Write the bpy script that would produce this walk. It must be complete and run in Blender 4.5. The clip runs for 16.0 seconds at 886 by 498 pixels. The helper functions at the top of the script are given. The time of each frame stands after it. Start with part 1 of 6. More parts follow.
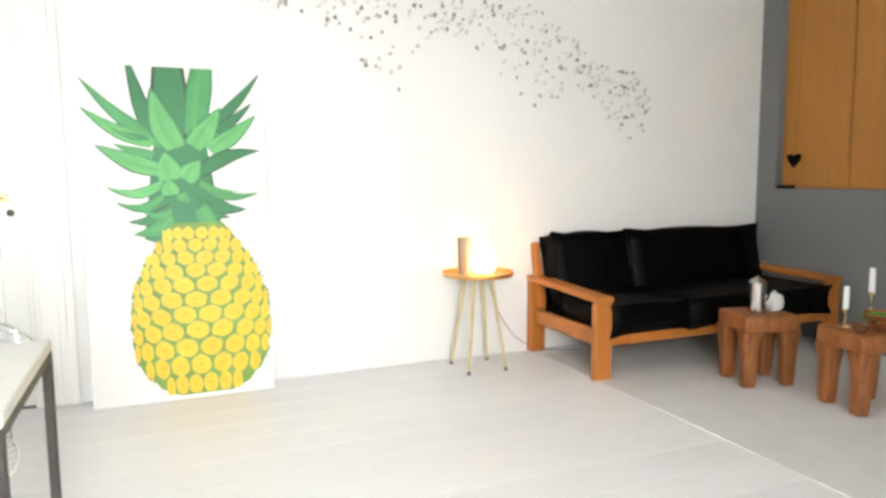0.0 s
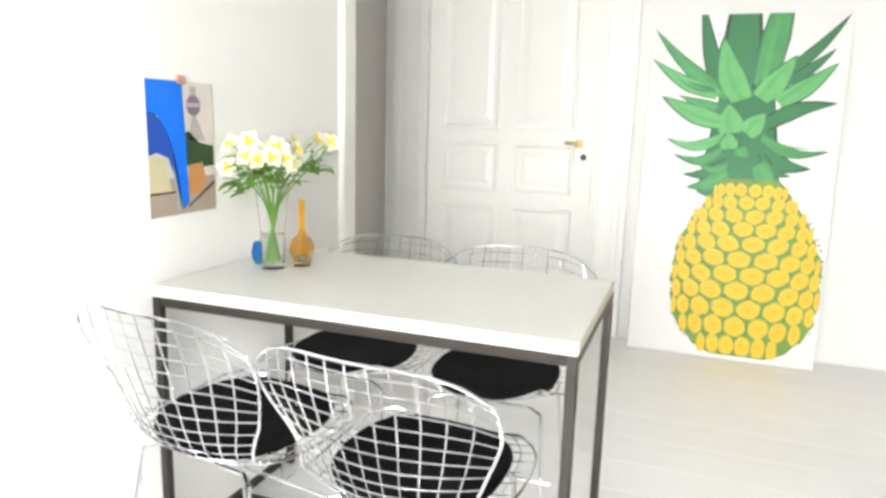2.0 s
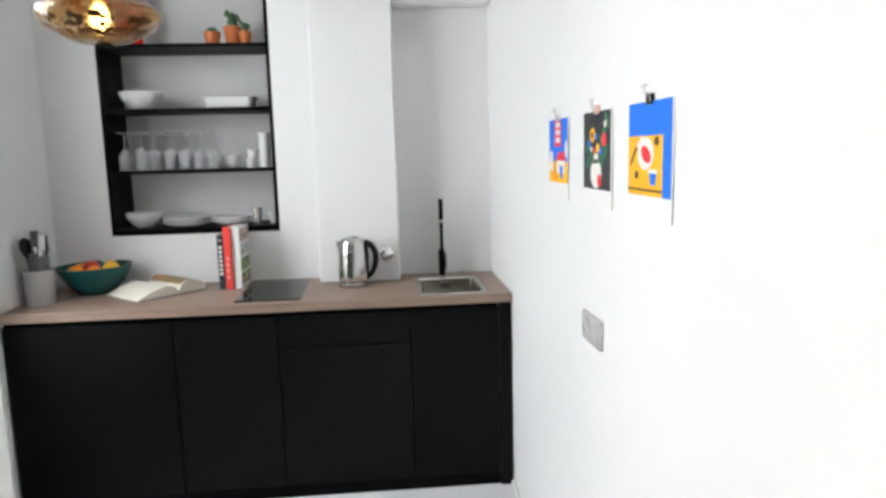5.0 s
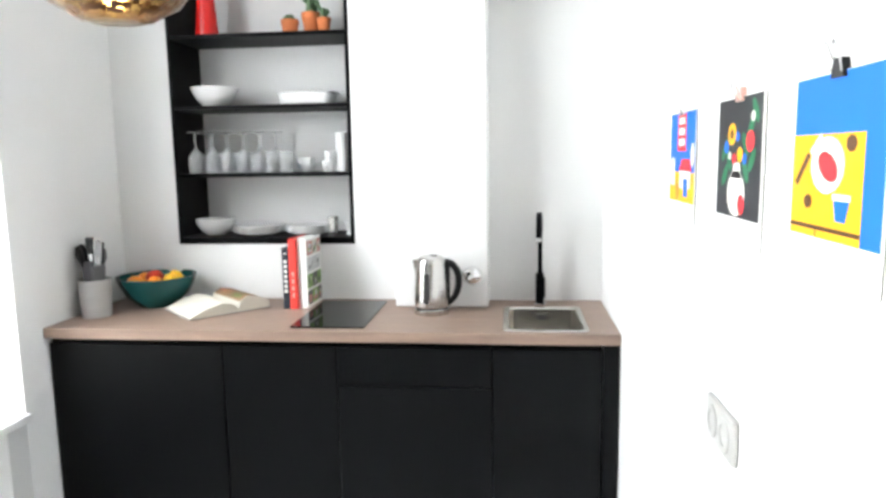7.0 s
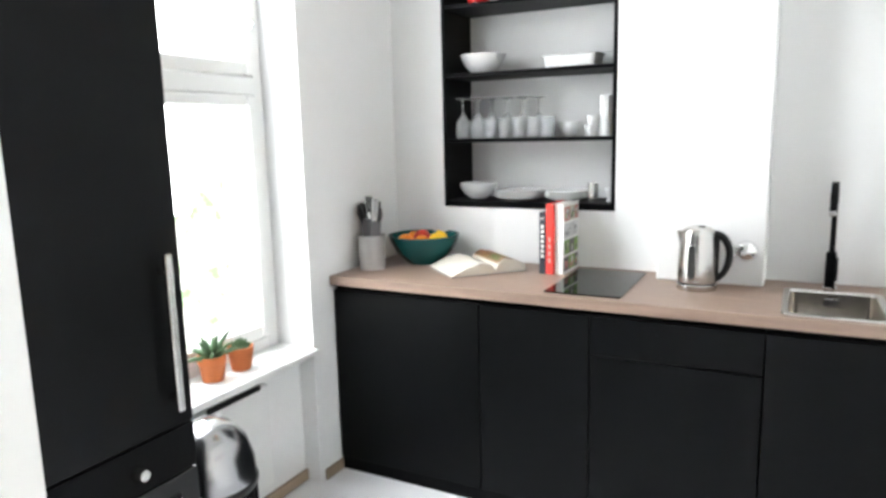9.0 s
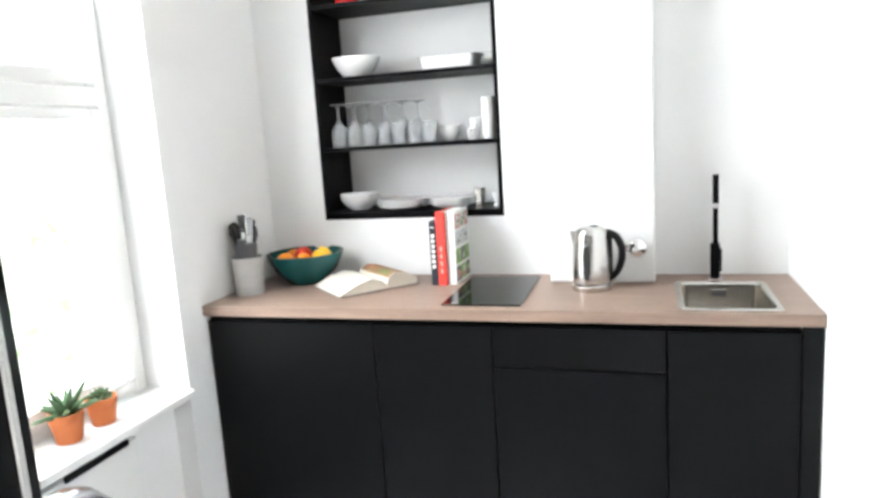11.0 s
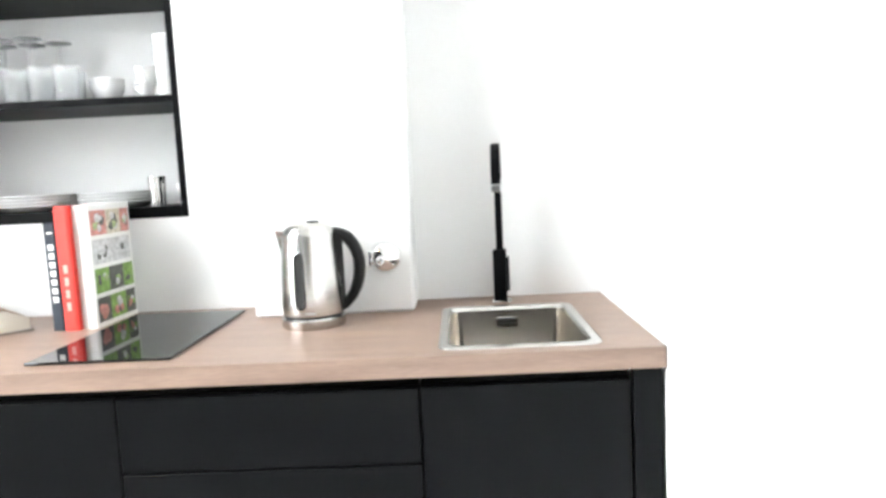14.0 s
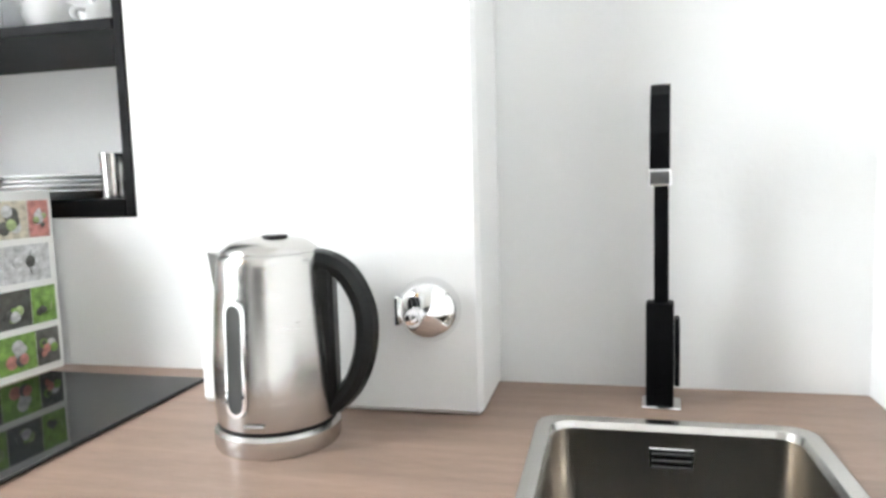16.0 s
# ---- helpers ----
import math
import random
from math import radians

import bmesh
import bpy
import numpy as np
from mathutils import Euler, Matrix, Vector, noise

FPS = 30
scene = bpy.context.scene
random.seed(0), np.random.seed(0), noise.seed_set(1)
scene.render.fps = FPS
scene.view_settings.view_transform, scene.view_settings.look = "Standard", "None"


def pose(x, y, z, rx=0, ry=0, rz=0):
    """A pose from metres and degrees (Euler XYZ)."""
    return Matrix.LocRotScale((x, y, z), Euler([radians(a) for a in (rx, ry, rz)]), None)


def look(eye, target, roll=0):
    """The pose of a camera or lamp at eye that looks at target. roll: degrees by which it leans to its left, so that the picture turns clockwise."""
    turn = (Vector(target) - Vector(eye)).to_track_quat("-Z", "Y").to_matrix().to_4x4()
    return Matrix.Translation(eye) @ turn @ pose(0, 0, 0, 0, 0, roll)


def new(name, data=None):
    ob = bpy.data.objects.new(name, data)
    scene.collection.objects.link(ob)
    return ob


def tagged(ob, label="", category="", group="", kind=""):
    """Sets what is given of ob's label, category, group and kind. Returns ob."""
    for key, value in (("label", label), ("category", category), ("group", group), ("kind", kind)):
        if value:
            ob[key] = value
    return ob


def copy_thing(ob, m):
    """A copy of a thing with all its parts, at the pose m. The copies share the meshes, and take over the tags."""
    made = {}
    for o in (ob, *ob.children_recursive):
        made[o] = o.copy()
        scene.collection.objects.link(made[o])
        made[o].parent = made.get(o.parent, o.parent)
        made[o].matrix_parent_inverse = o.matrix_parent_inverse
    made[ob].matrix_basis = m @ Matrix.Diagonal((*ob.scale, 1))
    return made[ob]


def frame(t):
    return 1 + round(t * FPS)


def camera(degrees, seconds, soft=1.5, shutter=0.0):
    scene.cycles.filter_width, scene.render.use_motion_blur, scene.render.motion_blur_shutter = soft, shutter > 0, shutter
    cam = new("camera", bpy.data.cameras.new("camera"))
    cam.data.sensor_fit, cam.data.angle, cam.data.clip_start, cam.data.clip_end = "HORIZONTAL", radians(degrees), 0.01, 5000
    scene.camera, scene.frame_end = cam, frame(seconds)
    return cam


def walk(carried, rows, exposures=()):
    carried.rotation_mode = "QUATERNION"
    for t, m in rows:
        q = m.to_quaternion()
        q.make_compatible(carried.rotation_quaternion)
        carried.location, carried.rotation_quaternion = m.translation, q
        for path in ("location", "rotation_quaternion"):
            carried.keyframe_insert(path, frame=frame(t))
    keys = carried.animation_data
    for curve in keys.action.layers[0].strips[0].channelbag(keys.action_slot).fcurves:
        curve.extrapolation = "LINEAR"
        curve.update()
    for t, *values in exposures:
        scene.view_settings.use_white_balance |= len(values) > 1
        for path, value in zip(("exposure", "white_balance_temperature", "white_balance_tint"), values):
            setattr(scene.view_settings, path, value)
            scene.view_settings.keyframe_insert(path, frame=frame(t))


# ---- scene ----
cam = camera(66.1, 16.0, soft=3.0)
PATH = [
    (0, (-1.08, 0.897, 1.513), (-0.32, 2.734, 1.3), -0.4),
    (0.5, (-1.084, 0.921, 1.542), (-0.636, 2.852, 1.276), 0.4),
    (1, (-1.103, 0.933, 1.542), (-0.975, 2.905, 1.233), 1.3),
    (1.5, (-1.134, 0.956, 1.526), (-1.379, 2.911, 1.181), 1.5),
    (2, (-1.168, 0.973, 1.523), (-1.845, 2.818, 1.154), 1.6),
    (2.5, (-1.217, 1.068, 1.522), (-2.333, 2.684, 1.143), 1.0),
    (3, (-1.344, 1.129, 1.522), (-2.762, 2.494, 1.172), -0.0),
    (3.5, (-1.48, 1.168, 1.516), (-3.151, 2.218, 1.197), -0.1),
    (4, (-1.636, 1.261, 1.532), (-3.503, 1.908, 1.219), -0.8),
    (4.5, (-1.787, 1.286, 1.523), (-3.735, 1.64, 1.241), -1.1),
    (5, (-1.973, 1.31, 1.54), (-3.945, 1.481, 1.257), -1.5),
    (5.2, (-2.02, 1.319, 1.535), (-3.998, 1.426, 1.26), -1.3),
    (7.3, (-2.546, 1.506, 1.542), (-4.508, 1.229, 1.273), -0.7),
    (7.5, (-2.549, 1.507, 1.537), (-4.501, 1.169, 1.267), -0.5),
    (8, (-2.539, 1.5, 1.524), (-4.43, 0.917, 1.235), -0.4),
    (8.5, (-2.544, 1.502, 1.509), (-4.329, 0.657, 1.189), -1.0),
    (8.7, (-2.548, 1.496, 1.508), (-4.293, 0.576, 1.176), -1.3),
    (10.8, (-2.671, 1.363, 1.526), (-4.528, 0.703, 1.186), -3.8),
    (11, (-2.694, 1.356, 1.51), (-4.581, 0.781, 1.181), -3.6),
    (11.5, (-2.82, 1.409, 1.415), (-4.765, 1.03, 1.145), -2.8),
    (12, (-2.894, 1.43, 1.385), (-4.868, 1.227, 1.13), -2.2),
    (12.5, (-2.995, 1.474, 1.347), (-4.973, 1.334, 1.093), -2.7),
    (13, (-3.19, 1.451, 1.238), (-5.18, 1.388, 1.054), -2.0),
    (13.5, (-3.405, 1.441, 1.228), (-5.395, 1.437, 1.033), -2.5),
    (14, (-3.685, 1.501, 1.238), (-5.672, 1.451, 1.024), -2.8),
    (14.5, (-3.94, 1.519, 1.229), (-5.931, 1.506, 1.04), -2.6),
    (15, (-4.171, 1.508, 1.23), (-6.161, 1.525, 1.027), -2.6),
    (15.5, (-4.368, 1.543, 1.218), (-6.348, 1.351, 1.017), -2.1),
    (16, (-4.515, 1.535, 1.205), (-6.45, 1.067, 1.009), -1.7),
]
exposures = [(0.0, 0.44), (0.8, 0.46), (1.5, 0.42), (2.0, 0.30), (2.5, 0.24), (3.0, -0.02), (3.6, -0.12), (5.0, -0.52), (7.4, 0.34), (8.6, 0.22), (11.0, 0.50), (12.2, 0.66), (14.0, 0.86), (15.0, 0.78), (16.0, 0.50)]
walk(cam, [(t, look(eye, target, roll)) for t, eye, target, roll in PATH], exposures)

# ---- heights and plan, metres; z = 0 is the lower kitchen floor ----
FL = 0.385            # upper floor of the living room
CEIL = 3.45
XB, XE = -5.49, 3.02  # kitchen back wall, grey wall
YS, YP, YN = -0.32, 1.87, 4.70  # facade inside, print wall, painting wall
CT = 0.91             # worktop

# ---- world, sun, window light ----
world = bpy.data.worlds.new("sky_world")
scene.world = world
world.use_nodes = True
wn = world.node_tree
sky = wn.nodes.new("ShaderNodeTexSky")
sky.sky_type, sky.sun_disc = "NISHITA", False
sky.sun_elevation, sky.sun_rotation = radians(48), radians(20)
wn.links.new(sky.outputs[0], wn.nodes["Background"].inputs[0])
wn.nodes["Background"].inputs[1].default_value = 0.15
sun = new("sun", bpy.data.lights.new("sun", "SUN"))
sun.data.energy, sun.data.angle, sun.data.color = 1.5, radians(12), (1.0, 0.96, 0.9)
sun.matrix_world = look((2.0, 8.0, 10.0), (0, 0, 0))


def window_light(name, x0, x1, z0, z1, y, watts, colour, spread=180):
    lamp = new(name, bpy.data.lights.new(name, "AREA"))
    lamp.data.shape, lamp.data.size, lamp.data.size_y = "RECTANGLE", x1 - x0, z1 - z0
    lamp.data.energy, lamp.data.color, lamp.data.spread = watts, colour, radians(spread)
    c = ((x0 + x1) / 2, y, (z0 + z1) / 2)
    lamp.matrix_world = look(c, (c[0], c[1] + 1, c[2] - 0.35))
    return lamp


window_light("window_light_kitchen", -4.70, -3.72, 1.15, 2.62, -0.66, 56, (0.91, 0.95, 1.0))
window_light("window_light_living", -1.90, -0.60, 1.0, 2.75, -0.66, 82, (1.0, 0.985, 0.955), 120)
window_light("window_light_living_two", 1.05, 2.15, 1.0, 2.75, -0.66, 4, (1.0, 0.985, 0.955), 120)


# ---- mesh helpers ----
def empty(name, m=None):
    ob = new(name)
    ob.empty_display_size = 0.1
    if m is not None:
        ob.matrix_basis = m
    return ob


def put(name, bm, material, parent=None, smooth=False, m=None):
    me = bpy.data.meshes.new(name)
    bmesh.ops.recalc_face_normals(bm, faces=bm.faces)
    if smooth:
        for f in bm.faces:
            f.smooth = True
        for e in bm.edges:
            if len(e.link_faces) == 2 and e.calc_face_angle(0) > radians(38):
                e.smooth = False
    bm.to_mesh(me)
    bm.free()
    for mt in (material if isinstance(material, (list, tuple)) else [material]):
        me.materials.append(mt)
    ob = new(name, me)
    if parent is not None:
        ob.parent = parent
    if m is not None:
        ob.matrix_basis = m
    return ob


def add_box(bm, lo, hi, bevel=0.0, seg=1, m=None, mat=0):
    r = bmesh.ops.create_cube(bm, size=1.0)
    vs = r["verts"]
    s = [hi[i] - lo[i] for i in range(3)]
    c = [(hi[i] + lo[i]) / 2 for i in range(3)]
    for v in vs:
        v.co = Vector((v.co[i] * s[i] + c[i] for i in range(3)))
    fs = list({f for v in vs for f in v.link_faces})
    for f in fs:
        f.material_index = mat
    if m is not None:
        for v in vs:
            v.co = m @ v.co
    if bevel > 0:
        es = list({e for v in vs for e in v.link_edges})
        bmesh.ops.bevel(bm, geom=es, offset=min(bevel, min(s) * 0.45), segments=seg, profile=0.5, affect="EDGES")
    return vs


def box(name, lo, hi, material, parent=None, bevel=0.0, seg=1, m=None):
    bm = bmesh.new()
    add_box(bm, lo, hi, bevel, seg)
    return put(name, bm, material, parent, seg > 1, m)


def add_lathe(bm, profile, seg=24, c=(0, 0, 0), m=None, wob=0.0, mat=0):
    rings = []
    for r, z in profile:
        ring = []
        for i in range(seg):
            a = 2 * math.pi * i / seg
            rr = r * (1 + wob * math.sin(3 * a + 1) + wob * 0.6 * math.sin(5 * a))
            p = Vector((c[0] + rr * math.cos(a), c[1] + rr * math.sin(a), c[2] + z))
            ring.append(bm.verts.new(m @ p if m is not None else p))
        rings.append(ring)
    for a, b in zip(rings, rings[1:]):
        for i in range(seg):
            f = bm.faces.new((a[i], a[(i + 1) % seg], b[(i + 1) % seg], b[i]))
            f.material_index = mat
    for ring, r in ((rings[0], profile[0][0]), (rings[-1], profile[-1][0])):
        if r > 1e-5:
            f = bm.faces.new(ring)
            f.material_index = mat
    return rings


def lathe(name, profile, material, parent=None, seg=24, c=(0, 0, 0), m=None, wob=0.0):
    bm = bmesh.new()
    add_lathe(bm, profile, seg, c, None, wob)
    return put(name, bm, material, parent, True, m)


def add_tube(bm, pts, r, seg=6, closed=False, cap=True, mat=0):
    pts = [Vector(p) for p in pts]
    n = len(pts)
    rings = []
    up = None
    for i, p in enumerate(pts):
        a = pts[(i - 1) % n] if closed or i > 0 else p
        b = pts[(i + 1) % n] if closed or i < n - 1 else p
        d = (b - a).normalized()
        if up is None:
            up = Vector((0, 0, 1)) if abs(d.z) < 0.9 else Vector((1, 0, 0))
        side = d.cross(up).normalized()
        up = side.cross(d).normalized()
        rr = r[i] if isinstance(r, (list, tuple)) else r
        rings.append([bm.verts.new(p + rr * (math.cos(2 * math.pi * k / seg) * side + math.sin(2 * math.pi * k / seg) * up)) for k in range(seg)])
    pairs = list(zip(rings, rings[1:])) + ([(rings[-1], rings[0])] if closed else [])
    for a, b in pairs:
        for k in range(seg):
            f = bm.faces.new((a[k], a[(k + 1) % seg], b[(k + 1) % seg], b[k]))
            f.material_index = mat
    if cap and not closed:
        bm.faces.new(rings[0])
        bm.faces.new(rings[-1])


def tube(name, pts, r, material, parent=None, seg=8, closed=False, m=None):
    bm = bmesh.new()
    add_tube(bm, pts, r, seg, closed)
    return put(name, bm, material, parent, True, m)


def add_prism(bm, poly, z0, z1, m=None, mat=0):
    lo = [bm.verts.new((p[0], p[1], z0)) for p in poly]
    hi = [bm.verts.new((p[0], p[1], z1)) for p in poly]
    if m is not None:
        for v in lo + hi:
            v.co = m @ v.co
    fs = [bm.faces.new(lo[::-1]), bm.faces.new(hi)]
    n = len(poly)
    for i in range(n):
        fs.append(bm.faces.new((lo[i], lo[(i + 1) % n], hi[(i + 1) % n], hi[i])))
    for f in fs:
        f.material_index = mat


def bez(pts, n=12):
    """Points of a smooth curve through pts."""
    pts = [Vector(p) for p in pts]
    out = []
    for i in range(len(pts) - 1):
        p0, p1, p2, p3 = pts[max(i - 1, 0)], pts[i], pts[i + 1], pts[min(i + 2, len(pts) - 1)]
        for k in range(n):
            t = k / n
            out.append(0.5 * (2 * p1 + (p2 - p0) * t + (2 * p0 - 5 * p1 + 4 * p2 - p3) * t * t + (3 * p1 - p0 - 3 * p2 + p3) * t ** 3))
    return out + [pts[-1]]


# ---- materials ----
def mat(name, colour, rough=0.5, metal=0.0, var=0.06, scale=6.0, bump=0.0, bump_scale=60.0, stretch=(1, 1, 1), fine=0.0, spec=0.5, coat=0.0,
        rough_var=0.08, per_object=0.0, transmission=0.0, ior=1.45, emit=0.0):
    mt = bpy.data.materials.new(name)
    mt.use_nodes = True
    nt = mt.node_tree
    b = nt.nodes["Principled BSDF"]
    b.inputs["Roughness"].default_value, b.inputs["Metallic"].default_value = rough, metal
    b.inputs["Specular IOR Level"].default_value, b.inputs["Coat Weight"].default_value = spec, coat
    b.inputs["Transmission Weight"].default_value, b.inputs["IOR"].default_value = transmission, ior
    tc = nt.nodes.new("ShaderNodeTexCoord")
    mp = nt.nodes.new("ShaderNodeMapping")
    mp.inputs["Scale"].default_value = stretch
    nt.links.new(tc.outputs["Object"], mp.inputs[0])

    def noise_tex(s, detail=4):
        n = nt.nodes.new("ShaderNodeTexNoise")
        n.inputs["Scale"].default_value, n.inputs["Detail"].default_value = s, detail
        nt.links.new(mp.outputs[0], n.inputs["Vector"])
        return n
    n1 = noise_tex(scale)
    ramp = nt.nodes.new("ShaderNodeMix")
    ramp.data_type = "RGBA"
    ramp.inputs[6].default_value = (*[max(0, c * (1 - var)) for c in colour], 1)
    ramp.inputs[7].default_value = (*[min(1, c * (1 + var)) for c in colour], 1)
    nt.links.new(n1.outputs[0], ramp.inputs[0])
    last = ramp.outputs[2]
    if fine > 0:
        n3 = noise_tex(scale * 9, 3)
        mx = nt.nodes.new("ShaderNodeMix")
        mx.data_type, mx.blend_type = "RGBA", "MULTIPLY"
        mr = nt.nodes.new("ShaderNodeMapRange")
        mr.inputs[3].default_value, mr.inputs[4].default_value = 1 - fine, 1 + fine
        nt.links.new(n3.outputs[0], mr.inputs[0])
        mx.inputs[0].default_value = 1.0
        nt.links.new(last, mx.inputs[6])
        nt.links.new(mr.outputs[0], mx.inputs[7])
        last = mx.outputs[2]
    if per_object > 0:
        oi = nt.nodes.new("ShaderNodeObjectInfo")
        mr = nt.nodes.new("ShaderNodeMapRange")
        mr.inputs[3].default_value, mr.inputs[4].default_value = 1 - per_object, 1 + per_object * 0.4
        nt.links.new(oi.outputs["Random"], mr.inputs[0])
        mx = nt.nodes.new("ShaderNodeMix")
        mx.data_type, mx.blend_type = "RGBA", "MULTIPLY"
        mx.inputs[0].default_value = 1.0
        nt.links.new(last, mx.inputs[6])
        nt.links.new(mr.outputs[0], mx.inputs[7])
        last = mx.outputs[2]
    nt.links.new(last, b.inputs["Base Color"])
    if rough_var > 0:
        mr = nt.nodes.new("ShaderNodeMapRange")
        mr.inputs[3].default_value, mr.inputs[4].default_value = max(0, rough - rough_var), min(1, rough + rough_var)
        nt.links.new(n1.outputs[0], mr.inputs[0])
        nt.links.new(mr.outputs[0], b.inputs["Roughness"])
    if bump > 0:
        n2 = noise_tex(bump_scale, 5)
        bp = nt.nodes.new("ShaderNodeBump")
        bp.inputs["Strength"].default_value, bp.inputs["Distance"].default_value = bump, 0.004
        nt.links.new(n2.outputs[0], bp.inputs["Height"])
        nt.links.new(bp.outputs[0], b.inputs["Normal"])
    if emit > 0:
        b.inputs["Emission Color"].default_value = (*colour, 1)
        b.inputs["Emission Strength"].default_value = emit
    return mt


def glass_mat(name, colour=(1, 1, 1), rough=0.0, ior=1.45, clear=1.0):
    mt = bpy.data.materials.new(name)
    mt.use_nodes = True
    b = mt.node_tree.nodes["Principled BSDF"]
    b.inputs["Base Color"].default_value = (*colour, 1)
    b.inputs["Roughness"].default_value, b.inputs["Transmission Weight"].default_value, b.inputs["IOR"].default_value = rough, clear, ior
    return mt


TAUPE = mat("taupe_recess_wall", (0.58, 0.555, 0.535), 0.75, var=0.03, scale=2, bump=0.2, bump_scale=45, spec=0.3)
WALL = mat("wall_paint", (0.80, 0.80, 0.79), 0.75, var=0.015, scale=1.3, bump=0.25, bump_scale=45, fine=0.01, spec=0.3)
CEILING = mat("ceiling_paint", (0.80, 0.80, 0.79), 0.8, var=0.015, scale=1.5, bump=0.1, spec=0.2)
GREY_WALL = mat("grey_wall_paint", (0.20, 0.205, 0.215), 0.75, var=0.04, scale=2, bump=0.25, bump_scale=45, spec=0.3)
GLOSS_WHITE = mat("white_gloss_paint", (0.80, 0.80, 0.78), 0.32, var=0.015, scale=3, bump=0.04, bump_scale=25)
BOARD = mat("white_painted_board", (0.85, 0.85, 0.86), 0.42, var=0.03, scale=2.0, bump=0.12, bump_scale=22, stretch=(0.25, 3, 1), per_object=0.05, fine=0.02)
SUBFLOOR = mat("dusty_subfloor", (0.10, 0.09, 0.08), 0.9, var=0.2, scale=5)
FLOOR_SHEET = mat("pale_grey_floor_sheet", (0.70, 0.69, 0.68), 0.9, var=0.09, scale=6, bump=0.4, bump_scale=320, spec=0.2)
SKIRT_WOOD = mat("raw_brown_skirting", (0.33, 0.25, 0.18), 0.7, var=0.2, scale=9, bump=0.2, bump_scale=40)
BLACK_FRONT = mat("black_stained_front", (0.0009, 0.0010, 0.0014), 0.48, var=0.5, scale=3.2, bump=0.1, bump_scale=30, stretch=(1, 1, 0.3), rough_var=0.16, spec=0.18)
BLACK = mat("black_lacquer", (0.0022, 0.0022, 0.0026), 0.45, var=0.2, scale=4, rough_var=0.06, spec=0.09)
BLACK_PLASTIC = mat("black_plastic", (0.006, 0.006, 0.006), 0.32, var=0.1, scale=20, spec=0.35)
WORKTOP = mat("greige_oak_worktop", (0.285, 0.200, 0.155), 0.42, var=0.42, scale=5.0, bump=0.12, bump_scale=60, stretch=(9, 0.8, 9), fine=0.22)
STEEL = mat("brushed_steel", (0.60, 0.59, 0.57), 0.24, metal=1.0, var=0.06, scale=8, stretch=(1, 1, 18), bump=0.03, bump_scale=80)
DARK_BOWL_STEEL = mat("darkened_bowl_steel", (0.44, 0.405, 0.36), 0.24, rough_var=0.02, metal=1.0, var=0.03, scale=10, stretch=(14, 1, 1))
CHROME = mat("chrome", (0.86, 0.86, 0.86), 0.07, metal=1.0, var=0.02, rough_var=0.02)
HOB = mat("black_glass_hob", (0.004, 0.004, 0.0045), 0.035, var=0.1, rough_var=0.01, spec=0.45)
TEAK = mat("orange_teak", (0.43, 0.150, 0.028), 0.42, var=0.22, scale=4, stretch=(6, 6, 1.2), fine=0.12, bump=0.06, bump_scale=50)
ROSEWOOD = mat("rough_red_brown_wood", (0.26, 0.090, 0.026), 0.5, var=0.85, scale=7, stretch=(4, 4, 0.9), fine=0.35, bump=0.3, bump_scale=40)
LEATHER = mat("black_leather", (0.0016, 0.0016, 0.0018), 0.42, var=0.2, scale=6, bump=0.25, bump_scale=120, rough_var=0.1, spec=0.09)
PAD = mat("black_wool_pad", (0.004, 0.004, 0.0045), 0.8, var=0.15, scale=8, bump=0.3, bump_scale=200, spec=0.12)
TABLE_STEEL = mat("dark_raw_steel", (0.045, 0.040, 0.037), 0.45, metal=0.6, var=0.2, scale=7)
TABLE_TOP = mat("pale_concrete_top", (0.66, 0.655, 0.62), 0.32, var=0.05, scale=3, fine=0.03, bump=0.05, bump_scale=40)
TERRACOTTA = mat("terracotta", (0.55, 0.16, 0.05), 0.7, var=0.14, scale=14, bump=0.1, bump_scale=80)
SOIL = mat("soil", (0.05, 0.03, 0.02), 0.95, var=0.4, scale=40, bump=0.6, bump_scale=120)
GREEN = mat("succulent_green", (0.085, 0.155, 0.075), 0.5, var=0.4, scale=25)
LEAF = mat("fresh_leaf_green", (0.13, 0.30, 0.035), 0.45, var=0.35, scale=20)
PORCELAIN = mat("white_porcelain", (0.80, 0.80, 0.79), 0.18, var=0.015, scale=10)
CLEAR = glass_mat("clear_glass", (0.985, 0.995, 0.99), 0.0, 1.14)
# clear glass with some diffuse white mixed in for its bright highlights
HAZY = glass_mat("whitened_glass", (0.97, 0.98, 0.98), 0.03, 1.18, 0.84)
SOCKET = mat("socket_plastic", (0.52, 0.52, 0.505), 0.35, var=0.02, scale=8)
PANE = glass_mat("window_glass", (1, 1, 1), 0.0, 1.05)
PAPER = mat("white_paper", (0.80, 0.795, 0.77), 0.75, var=0.02, scale=6)
BRASS = mat("brass", (0.58, 0.46, 0.25), 0.28, metal=1.0, var=0.1, scale=12)


def flat(name, colour, rough=0.6):
    return mat(name, colour, rough, var=0.07, scale=18, rough_var=0.04)


# ---- large structure ----
def wall(name, lo, hi, material=None, label="", bevel=0.0):
    return tagged(box(name, lo, hi, material or WALL, None, bevel), label or "smooth plastered wall painted matt white", "wall", kind="structure")


T = 0.25
# facade with three window openings
KW = (-4.775, -3.66, 0.620, 2.66)
LW1, LW2 = (-1.95, -0.55, 0.95, 2.8), (1.0, 2.2, 0.95, 2.8)
YO = YS - 0.45


